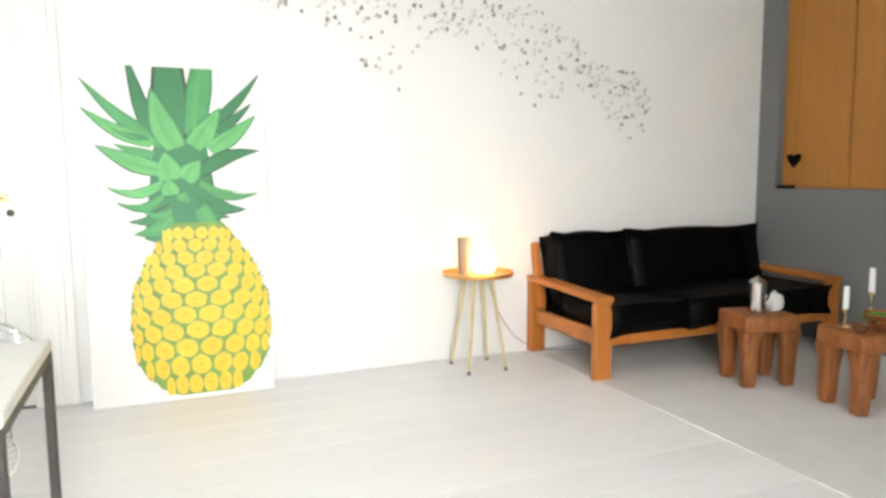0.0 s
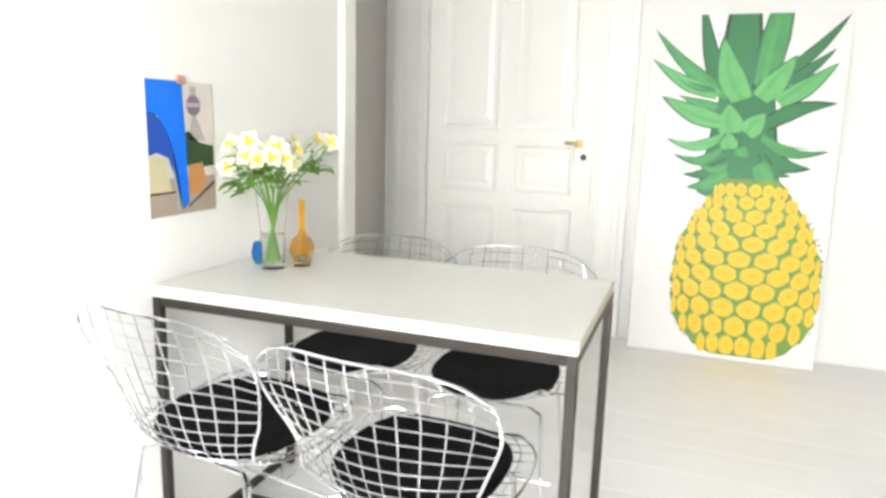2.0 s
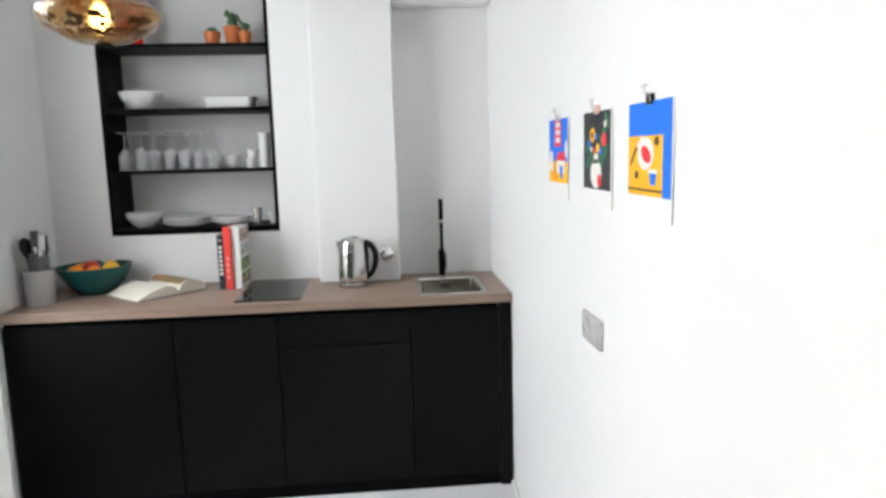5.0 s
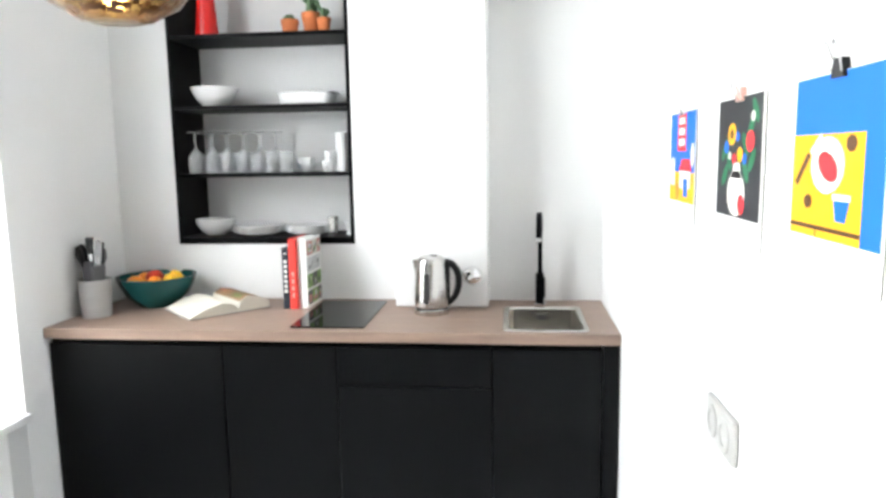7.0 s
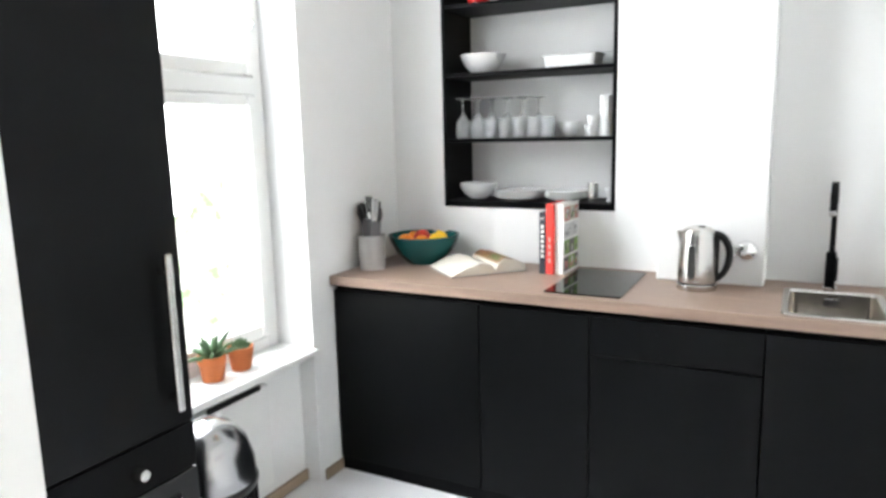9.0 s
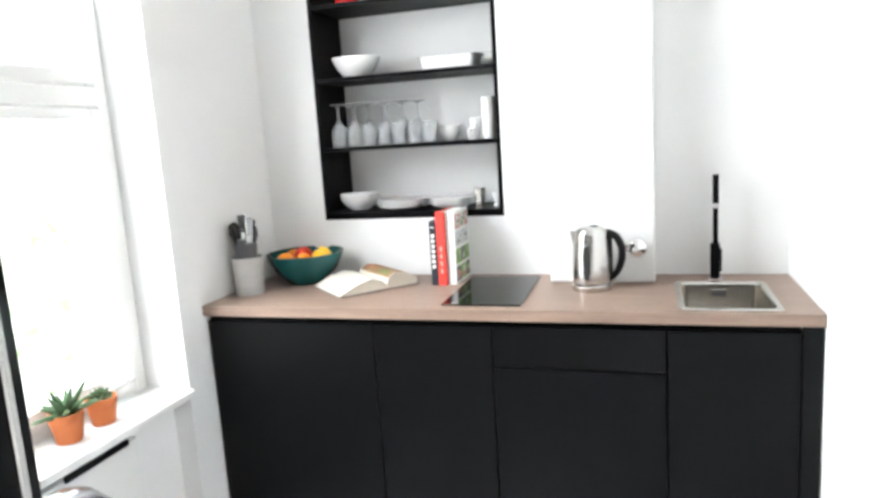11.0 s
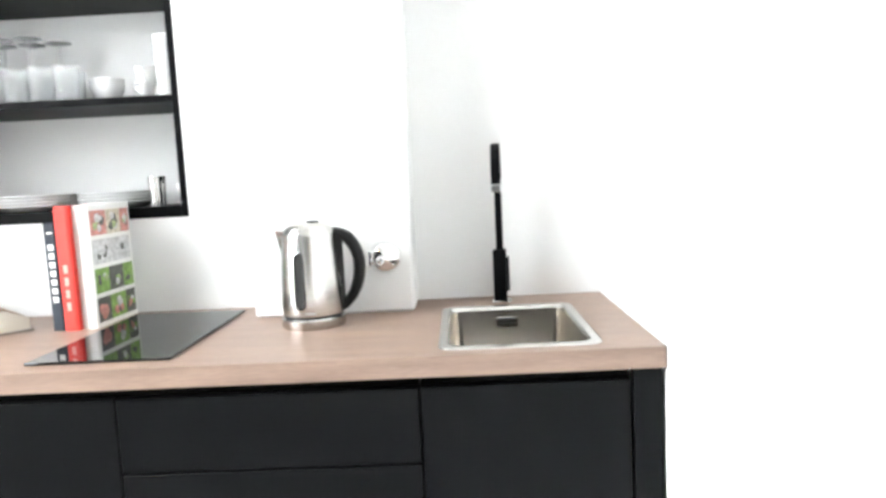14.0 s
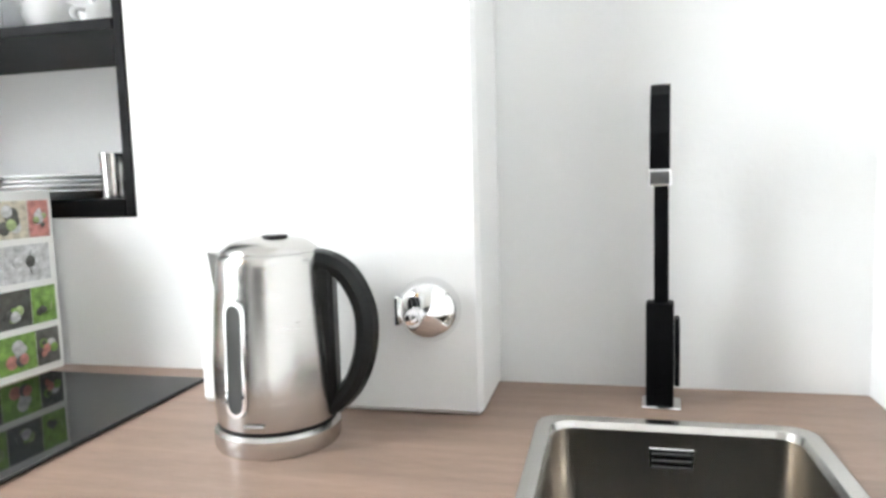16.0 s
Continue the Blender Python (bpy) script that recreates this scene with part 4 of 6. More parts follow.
art(p, "knife_blade", [(0.055, -0.105), (0.085, -0.080), (0.092, -0.086), (0.064, -0.113)], PWH, 4)
art(p, "knife_handle", [(0.012, -0.150), (0.020, -0.157), (0.058, -0.112), (0.048, -0.107)], PBR, 3)
art(p, "crumb", oval(0.055, -0.178, 0.013, 0.011, 7), PBR, 3)
art(p, "crumb", oval(0.165, -0.096, 0.014, 0.012, 7), PBR, 3)
art(p, "cup", [(0.135, -0.20), (0.160, -0.20), (0.170, -0.168), (0.127, -0.168)], BLUE, 4)
art(p, "cup_rim", quad(0.125, 0.172, -0.172, -0.163), PWH, 5)
art(p, "table_edge", quad(0.002, 0.196, -0.217, -0.211), PBR, 3)
art(p, "table_joint", quad(0.08, 0.083, -0.228, -0.217), PBR, 3)

sock = tagged(empty("double_socket", pose(-3.732, YP - 0.002, 1.051)), "white double wall socket", "socket")
box("frame", (-0.079, -0.010, -0.0405), (0.079, 0.0015, 0.0405), SOCKET, sock, 0.004, 2)
for s in (-0.036, 0.036):
    bm = bmesh.new()
    add_lathe(bm, [(0.0, 0.002), (0.019, 0.002), (0.0195, 0.0105), (0.029, 0.0115), (0.031, 0.0105), (0.031, 0.009)], 28, (0, 0, 0))
    put("insert", bm, SOCKET, sock, True, pose(s, -0.002, 0, 90, 0, 0))
    for d in (-0.0095, 0.0095):
        lathe("hole", [(0.0025, 0.0022), (0.0, 0.0026)], BLACK_PLASTIC, sock, 8, (0, 0, 0), pose(s + d, -0.002, 0, 90, 0, 0))

# ---- tall unit with oven, bin, pendant lamp ----
tall = tagged(empty("oven_housing", pose(-3.593, YS + 0.003, 0.0)), "tall black unit with built-in fridge and oven", "tall unit")
TW, TD = 0.60, 0.60
box("body", (0.0, 0.0, 0.0), (TW, TD - 0.022, 2.32), BLACK, tall, 0.002)
box("fridge_door", (0.002, TD - 0.021, 0.882), (TW - 0.002, TD, 2.318), BLACK_FRONT, tall, 0.002)
box("oven_panel", (0.002, TD - 0.021, 0.772), (TW - 0.002, TD, 0.878), BLACK, tall, 0.002)
box("oven_door", (0.002, TD - 0.021, 0.26), (TW - 0.002, TD, 0.768), HOB, tall, 0.002)
box("drawer_front", (0.002, TD - 0.021, 0.06), (TW - 0.002, TD, 0.256), BLACK_FRONT, tall, 0.002)
h = box("fridge_handle", (0.048, TD + 0.022, 0.925), (0.066, TD + 0.034, 1.275), STEEL, tall, 0.003)
for z in (0.95, 1.23):
    box("handle_post", (0.050, TD, z), (0.064, TD + 0.0215, z + 0.014), STEEL, tall)
tube("oven_rail", [(0.03, TD + 0.032, 0.70), (TW - 0.03, TD + 0.032, 0.70)], 0.008, CHROME, tall, 10)
for x in (0.05, TW - 0.05):
    tube("rail_post", [(x, TD - 0.002, 0.70), (x, TD + 0.03, 0.70)], 0.006, CHROME, tall, 8)
for x in (0.16, 0.31, 0.46):
    lathe("oven_knob", [(0.016, 0.0), (0.016, 0.014), (0.012, 0.026), (0.0, 0.027)], STEEL, tall, 20, (0, 0, 0), pose(x, TD, 0.822, -90, 0, 0))
waste = tagged(empty("pedal_bin", pose(-3.985, -0.13, 0.0)), "round-topped chrome kitchen bin with black trim", "bin")
lathe("body", [(0.0, 0.0), (0.150, 0.0), (0.150, 0.42), (0.148, 0.424), (0.0, 0.424)], mat("dark_chrome", (0.30, 0.30, 0.31), 0.18, metal=1.0), waste, 36)
lathe("trim_ring", [(0.152, 0.4245), (0.154, 0.428), (0.154, 0.445), (0.151, 0.448), (0.0, 0.448)], BLACK_PLASTIC, waste, 36)
lathe("dome", [(0.149, 0.4485), (0.145, 0.51), (0.125, 0.575), (0.085, 0.62), (0.035, 0.642), (0.0, 0.645)], mat("dome_steel", (0.38, 0.38, 0.39), 0.2, metal=1.0), waste, 36)
lathe("foot_ring", [(0.152, 0.0), (0.155, 0.002), (0.155, 0.02), (0.1515, 0.022)], BLACK_PLASTIC, waste, 36)

AMBER = glass_mat("amber_flecked_glass", (0.90, 0.70, 0.40), 0.15)
pend = tagged(empty("pendant_lamp", pose(-4.287, 0.445, 1.909) @ Matrix.Diagonal((0.92, 0.92, 1.0, 1.0))), "lit amber flecked glass pendant lamp", "lamp")
bm = bmesh.new()
add_lathe(bm, [(0.075, 0.0), (0.105, 0.010), (0.175, 0.045), (0.200, 0.075), (0.198, 0.095), (0.160, 0.125), (0.09, 0.155), (0.04, 0.175), (0.035, 0.2), (0.03, 0.2), (0.034, 0.172), (0.085, 0.151), (0.155, 0.121), (0.192, 0.093), (0.194, 0.077), (0.17, 0.05), (0.103, 0.014), (0.074, 0.004)], 48, wob=0.012)
FLECK = mat("amber_flecks", (0.16, 0.065, 0.012), 0.3, var=0.5, scale=40)
ob = put("shade", bm, AMBER, pend, True)
rng = random.Random(11)
bm = bmesh.new()
for k in range(700):
    a, t = rng.random() * 6.283, rng.random()
    r, z = (0.105 + 0.08 * t, 0.008 + 0.052 * t) if k % 3 else (0.19 - 0.09 * t, 0.10 + 0.047 * t)
    s = 0.003 + 0.014 * rng.random() ** 2
    add_lathe(bm, [(0.0, -0.0012), (s, 0.0), (0.0, 0.0012)], 6, (0, 0, 0), pose(r * math.cos(a), r * math.sin(a), z, 0, (-32 if k % 3 else 30), math.degrees(a)))
tagged(put("flecks", bm, FLECK, pend), kind="stuff")
lathe("bulb", [(0.0, 0.03), (0.026, 0.042), (0.032, 0.065), (0.024, 0.095), (0.012, 0.12), (0.0, 0.121)], mat("warm_bulb", (1.0, 0.70, 0.34), 0.4, emit=30.0, var=0.0), pend, 20)
lathe("socket", [(0.0, 0.121), (0.02, 0.121), (0.02, 0.215), (0.006, 0.23), (0.0, 0.23)], BRASS, pend, 20)
tube("cord", [(0, 0, 0.229), (0, 0, CEIL - 1.909 - 0.02)], 0.003, BLACK_PLASTIC, pend, 6)
lathe("canopy", [(0.0, CEIL - 1.909 - 0.03), (0.045, CEIL - 1.909 - 0.025), (0.05, CEIL - 1.909 - 0.001), (0.0, CEIL - 1.909 - 0.001)], BRASS, pend, 24)

# ---- table with its frame ----
TZ = 0.733
tab = tagged(empty("dining_table", pose(-2.368, 2.218, FL)), "small dining table, pale concrete top on dark steel frame", "table")
TL, TWd = 1.022, 0.578
box("top", (0.002, 0.0, TZ - 0.028), (TL, TWd, TZ), TABLE_TOP, tab, 0.003)
k = 0.022
for x in (0.002, TL - k):
    for y in (0.0, TWd - k):
        box("leg", (x, y, 0.0), (x + k, y + k, TZ - 0.0285), TABLE_STEEL, tab, 0.002)
bm = bmesh.new()
for y in (0.0, TWd - k):
    add_box(bm, (k + 0.003, y + 0.001, TZ - 0.0285 - k), (TL - k - 0.001, y + k - 0.001, TZ - 0.0285), 0.002)
for x in (0.003, TL - k + 0.001):
    add_box(bm, (x, k + 0.001, TZ - 0.0285 - k), (x + k - 0.002, TWd - k - 0.001, TZ - 0.0285), 0.002)
put("apron", bm, TABLE_STEEL, tab)
bm = bmesh.new()
add_box(bm, (0.004, k + 0.001, 0.02), (k, TWd - k - 0.001, 0.02 + k), 0.002)
add_box(bm, (TL - k + 0.001, k + 0.001, 0.02), (TL - 0.002, TWd - k - 0.001, 0.02 + k), 0.002)
add_box(bm, (k + 0.001, TWd / 2 - k / 2, 0.021), (TL - k, TWd / 2 + k / 2, 0.019 + k), 0.002)
put("foot_rail", bm, TABLE_STEEL, tab)

# ---- wire chairs ----
CHROME_WIRE = mat("chromed_wire", (0.82, 0.83, 0.85), 0.12, metal=1.0, var=0.02, rough_var=0.03)


def wire_point(u, v):
    """The wire shell: u -1..1 across, v 0..1 from the seat's front edge to the top of the back."""
    prof = [(0.265, 0.452, 0.170), (0.20, 0.437, 0.222), (0.08, 0.420, 0.238), (-0.06, 0.418, 0.226), (-0.155, 0.445, 0.202), (-0.20, 0.515, 0.208), (-0.235, 0.615, 0.244), (-0.265, 0.715, 0.270), (-0.285, 0.800, 0.258)]
    f = v * (len(prof) - 1)
    i = min(int(f), len(prof) - 2)
    t = f - i
    p0, p1, p2, p3 = prof[max(i - 1, 0)], prof[i], prof[i + 1], prof[min(i + 2, len(prof) - 1)]
    y, z, w = (0.5 * (2 * b + (c - a) * t + (2 * a - 5 * b + 4 * c - d) * t * t + (3 * b - a - 3 * c + d) * t ** 3) for a, b, c, d in zip(p0, p1, p2, p3))
    back = max(0.0, min(1.0, (v - 0.42) / 0.25))
    uu = u * u
    y += back * 0.075 * uu
    z += (1 - back) * 0.035 * uu - 0.060 * uu * uu * max(0, v - 0.7) / 0.3
    if v < 0.2:
        y -= 0.05 * uu * (0.2 - v) / 0.2
    return Vector((u * w, y, z))


def chair():
    c = tagged(empty("wire_chair"), "chromed wire grid chair with a black seat pad", "chair", "chairs round the table")
    bm = bmesh.new()
    n = 13
    for i in range(n):
        u = -1 + 2 * i / (n - 1)
        if 0 < i < n - 1:
            add_tube(bm, [wire_point(u, k / 26) for k in range(27)], 0.0018, 5)
    for j in range(1, 23):
        add_tube(bm, [wire_point(-1 + 2 * k / 12, j / 23) for k in range(13)], 0.0018, 5)
    put("wire_shell", bm, CHROME_WIRE, c, True)
    rim = [wire_point(-1, k / 24) for k in range(25)] + [wire_point(-1 + 2 * k / 10, 1) for k in range(1, 10)] + [wire_point(1, 1 - k / 24) for k in range(25)] + [wire_point(1 - 2 * k / 10, 0) for k in range(1, 10)]
    tube("rim", rim, 0.0036, CHROME_WIRE, c, 6, True)
    for s in (-1, 1):
        pts = bez([(s * 0.13, 0.17, 0.412), (s * 0.17, 0.185, 0.40), (s * 0.192, 0.21, 0.0055), (s * 0.192, -0.20, 0.0055), (s * 0.17, -0.12, 0.40), (s * 0.13, -0.10, 0.408)], 1)
        tube("leg_loop", pts, 0.0055, CHROME_WIRE, c, 8)
    tube("cross_bar", [(-0.208, 0.198, 0.20), (0.208, 0.198, 0.20)], 0.0045, CHROME_WIRE, c, 8)
    tube("cross_bar", [(-0.13, 0.17, 0.412), (0.13, 0.17, 0.412)], 0.0045, CHROME_WIRE, c, 8)
    tube("cross_bar", [(-0.13, -0.10, 0.408), (0.13, -0.10, 0.408)], 0.0045, CHROME_WIRE, c, 8)
    bm = bmesh.new()
    lay = []
    for s, dz in ((0.80, 0.006), (0.94, 0.012), (0.97, 0.026), (0.93, 0.040), (0.78, 0.048), (0.35, 0.050)):
        ring = []
        for k in range(28):
            a = 2 * math.pi * k / 28
            cx, cy = math.cos(a), math.sin(a)
            q = (abs(cx) ** 2.6 + abs(cy) ** 2.6) ** (-1 / 2.6)
            x, y = cx * q * 0.200 * s, 0.045 + cy * q * 0.205 * s
            ring.append((x, y, 0.420 + 0.55 * (x * x) + (0.35 * (y - 0.03) ** 2 if y > 0 else 0.5 * y * y) + dz))
        lay.append(ring)
    add_loft(bm, lay, True, True)
    put("seat_pad", bm, PAD, c, True)
    return c


ch = chair()
SMALLER = Matrix.Scale(0.965, 4)
ch.matrix_basis = pose(-2.118, 2.190, FL, 0, 0, -9) @ SMALLER
copy_thing(ch, pose(-1.660, 2.180, FL, 0, 0, -5) @ SMALLER)
copy_thing(ch, pose(-2.115, 2.835, FL, 0, 0, 178) @ SMALLER)
copy_thing(ch, pose(-1.662, 2.835, FL, 0, 0, 182) @ SMALLER)

# ---- on the table: vases and flowers ----
TT = FL + TZ
vs = tagged(empty("flower_vase", pose(-2.222, 2.512, TT)), "clear tapering glass vase with water on the table", "vase")
lathe("glass", [(0.0, 0.0), (0.030, 0.0), (0.032, 0.004), (0.030, 0.03), (0.034, 0.12), (0.044, 0.215), (0.0425, 0.215), (0.0325, 0.12), (0.0285, 0.03), (0.026, 0.014), (0.0, 0.012)], CLEAR, vs, 28)
lathe("water", [(0.0, 0.0125), (0.0255, 0.0145), (0.028, 0.03), (0.0305, 0.095), (0.0, 0.095)], glass_mat("water", (0.95, 0.99, 0.95), 0.0, 1.2), vs, 24)
PETAL = mat("white_petal", (0.80, 0.80, 0.64), 0.55, var=0.06, scale=30)
PETAL_Y = mat("yellow_throat", (0.85, 0.62, 0.05), 0.55, var=0.15, scale=30)
rng = random.Random(21)
bunch = tagged(empty("flower_bunch", pose(-2.222, 2.512, TT + 0.012)), "bunch of white and yellow alstroemeria in the vase", "flowers")
bs, bl, bp, by = bmesh.new(), bmesh.new(), bmesh.new(), bmesh.new()


def add_leaf(bm, b0, d, L, w, up=Vector((0, 0, 1)), droop=0.3):
    side = d.cross(up)
    side = side.normalized() if side.length > 1e-4 else Vector((1, 0, 0))
    nrm = side.cross(d).normalized()
    prev = None
    for t, ww in ((0, 0.12), (0.25, 0.8), (0.5, 1.0), (0.78, 0.65), (1.0, 0.03)):
        c = b0 + d * L * t - up * droop * L * t * t
        row = [bm.verts.new(c - side * w * ww + nrm * w * 0.25 * ww), bm.verts.new(c), bm.verts.new(c + side * w * ww + nrm * w * 0.25 * ww)]
        if prev:
            for i in range(2):
                bm.faces.new((prev[i], prev[i + 1], row[i + 1], row[i]))
        prev = row


for k in range(12):
    a = k * 2.4 + 0.3
    out = 0.04 + 0.11 * ((k * 0.618) % 1)
    top_p = Vector((math.cos(a) * out * 0.75, math.sin(a) * out * 1.15, 0.235 + 0.085 * rng.random() - 0.35 * max(0, out - 0.09)))
    base = Vector((-math.cos(a) * 0.017, -math.sin(a) * 0.017, 0.006))
    pts = bez([base, Vector((math.cos(a) * 0.017, math.sin(a) * 0.017, 0.16)), top_p], 5)
    add_tube(bs, pts, 0.0024, 6)
    for j in range(6):
        b = rng.random() * 6.28
        d = Vector((math.cos(b), math.sin(b), 0.15 + 0.5 * rng.random())).normalized()
        add_leaf(bl, top_p - Vector((0, 0, 0.01 + 0.04 * rng.random())), d, 0.055 + 0.035 * rng.random(), 0.0155, droop=0.4)
    for j in range(2):
        b = a + (j - 0.5) * 1.7
        c = top_p + Vector((math.cos(b) * 0.038, math.sin(b) * 0.038, 0.018 + 0.022 * rng.random()))
        add_tube(bs, [top_p - Vector((0, 0, 0.01)), (top_p + c) / 2, c], 0.0016, 5)
        face = (Vector((math.cos(b), math.sin(b), 0.75)) + Vector((0.5, -0.6, 0))).normalized()
        e1 = face.cross(Vector((0, 0, 1))).normalized()
        e2 = face.cross(e1)
        for q in range(6):
            ang = q * math.pi / 3 + j
            rad = e1 * math.cos(ang) + e2 * math.sin(ang)
            d = (rad * 0.85 + face * 0.62).normalized()
            add_leaf(bp, c, d, 0.033 + (0.005 if q % 2 else 0), 0.0125 if q % 2 else 0.0105, face, 0.25)
            if q % 2 == 0:
                add_leaf(by, c + face * 0.0025, (rad * 0.75 + face * 0.75).normalized(), 0.023, 0.0065, face, 0.2)
put("stems", bs, LEAF, bunch, True)
put("leaves", bl, LEAF, bunch, True)
put("petals", bp, PETAL, bunch, True)
tagged(put("petal_throats", by, PETAL_Y, bunch, True), kind="stuff")
cv = tagged(empty("orange_bottle", pose(-2.210, 2.637, TT) @ Matrix.Scale(0.84, 4)), "amber orange long-necked glass bottle", "bottle")
lathe("glass", [(0.0, 0.0), (0.022, 0.0), (0.034, 0.012), (0.043, 0.04), (0.035, 0.070), (0.015, 0.092), (0.010, 0.11), (0.010, 0.205), (0.012, 0.208), (0.008, 0.208), (0.0075, 0.11), (0.012, 0.095), (0.032, 0.070), (0.040, 0.04), (0.031, 0.016), (0.0, 0.008)], glass_mat("orange_glass", (1.0, 0.66, 0.12), 0.06, 1.07, 0.85), cv, 28)
sv = tagged(empty("small_glass", pose(-2.172, 2.578, TT)), "small clear glass bottle on the table", "glass")
lathe("glass", [(0.0, 0.0), (0.024, 0.0), (0.025, 0.03), (0.018, 0.06), (0.017, 0.085), (0.015, 0.085), (0.016, 0.06), (0.022, 0.03), (0.0, 0.006)], CLEAR, sv, 24)
bv = tagged(empty("blue_vase", pose(-2.285, 2.545, TT) @ Matrix.Scale(0.84, 4)), "small round blue glass vase", "vase")
lathe("glass", [(0.0, 0.0), (0.017, 0.0), (0.027, 0.016), (0.031, 0.038), (0.027, 0.060), (0.021, 0.074), (0.019, 0.074), (0.025, 0.059), (0.0285, 0.038), (0.025, 0.018), (0.0, 0.008)], glass_mat("blue_glass", (0.05, 0.30, 0.62), 0.06, 1.08, 0.8), bv, 28)

# ---- poster by the table ----
bpost = tagged(empty("chair_poster", pose(-2.3925, 2.254, 1.604, 0, 0, 90) @ Matrix.Diagonal((0.957, 1.0, 1.02, 1.0))), "poster of a blue chair in a room, clipped to the wall", "poster")
PWd, PHt = 0.252, 0.328
box("paper", (0, -0.001, -PHt), (PWd, 0.0005, 0.0), PAPER, bpost)
CREAM = flat("poster_cream", (0.62, 0.56, 0.36))
art(bpost, "wall_field", quad(0.002, PWd - 0.002, -0.235, -0.002), flat("poster_pale", (0.66, 0.62, 0.58)))
art(bpost, "ground", quad(0.002, PWd - 0.002, -PHt + 0.002, -0.235), flat("poster_floor", (0.40, 0.33, 0.27)), 1)
art(bpost, "cream_block", [(0.002, -0.27), (0.002, -0.185), (0.03, -0.178), (0.06, -0.19), (0.08, -0.27)], CREAM, 2)
art(bpost, "hedge", [(0.128, -0.20), (0.128, -0.13), (0.15, -0.12), (0.19, -0.15), (0.248, -0.16), (0.248, -0.21), (0.16, -0.215)], flat("poster_hedge", (0.025, 0.06, 0.02)), 2)
art(bpost, "chest", [(0.145, -0.28), (0.145, -0.205), (0.20, -0.20), (0.215, -0.25), (0.19, -0.28)], flat("poster_tan", (0.50, 0.24, 0.08)), 3)
art(bpost, "lamp", oval(0.172, -0.058, 0.028, 0.026), flat("poster_mauve", (0.22, 0.17, 0.23)), 3)
art(bpost, "lamp_foot", [(0.166, -0.08), (0.180, -0.08), (0.215, -0.145), (0.150, -0.145)], flat("poster_grey", (0.42, 0.40, 0.38)), 2)
art(bpost, "lamp_band", quad(0.146, 0.198, -0.062, -0.052), flat("poster_lilac", (0.45, 0.4, 0.45)), 4)
art(bpost, "lamp_cap", quad(0.160, 0.184, -0.032, -0.012), flat("poster_grey", (0.42, 0.40, 0.38)), 2)
art(bpost, "chair_shape", [(0.002, -0.002), (0.130, -0.002), (0.138, -0.15), (0.142, -0.30), (0.120, -0.315), (0.10, -0.20), (0.075, -0.13), (0.04, -0.085), (0.002, -0.075)], BLUE, 4)
art(bpost, "chair_shade", [(0.002, -0.075), (0.03, -0.08), (0.06, -0.11), (0.085, -0.16), (0.105, -0.25), (0.098, -0.25), (0.07, -0.185), (0.03, -0.172), (0.002, -0.178)], flat("poster_deep_blue", (0.01, 0.07, 0.42)), 5)
art(bpost, "floor_line", quad(0.002, 0.10, -0.272, -0.267), PBR, 5)
art(bpost, "floor_line", [(0.14, -0.312), (0.14, -0.306), (0.248, -0.248), (0.248, -0.256)], flat("poster_dark_line", (0.06, 0.05, 0.05)), 5)
art(bpost, "chair_leg", [(0.085, -0.20), (0.098, -0.25), (0.108, -0.318), (0.098, -0.318)], flat("poster_grey_blue", (0.40, 0.45, 0.5)), 6)
c = tagged(empty("poster_clip", pose(-2.390, 2.374, 1.604, 0, 0, 90)), "rose metal clip holding the poster", "clip")
box("jaw", (-0.014, -0.007, -0.008), (0.014, 0.003, 0.013), mat("rose_metal", (0.75, 0.42, 0.34), 0.3, metal=0.8), c, 0.002)
sw = tagged(empty("light_switch", pose(-2.3935, 3.08, 1.435)), "white wall light switch", "switch")
box("plate", (-0.001, -0.04, -0.04), (0.009, 0.04, 0.04), PORCELAIN, sw, 0.003, 2)
box("rocker", (0.0085, -0.028, -0.028), (0.012, 0.028, 0.028), PORCELAIN, sw, 0.002, 2)

# ---- door in the painting wall ----
door = tagged(empty("door_1", pose(DX0, YN, FL)), "closed white panelled door with brass handle", "door", kind="structure")
DW, DH = DX1 - DX0, DZ - FL
box("leaf", (0.004, 0.03, 0.004), (DW - 0.004, 0.07, DH - 0.004), GLOSS_WHITE, door)


def door_panel(x0, x1, z0, z1):
    bm = bmesh.new()
    rings = []
    for ins, y in ((0.0, 0.0295), (0.004, 0.020), (0.016, 0.020), (0.028, 0.031), (0.034, 0.0325)):
        rings.append([(x0 + ins, y, z0 + ins), (x1 - ins, y, z0 + ins), (x1 - ins, y, z1 - ins), (x0 + ins, y, z1 - ins)])
    add_loft(bm, rings)
    put("panel_moulding", bm, GLOSS_WHITE, door)
    bm = bmesh.new()
    add_loft(bm, [[(x0 + i, y, z0 + i), (x1 - i, y, z0 + i), (x1 - i, y, z1 - i), (x0 + i, y, z1 - i)] for i, y in ((0.05, 0.0298), (0.075, 0.024))], False, True)
    put("panel", bm, GLOSS_WHITE, door)


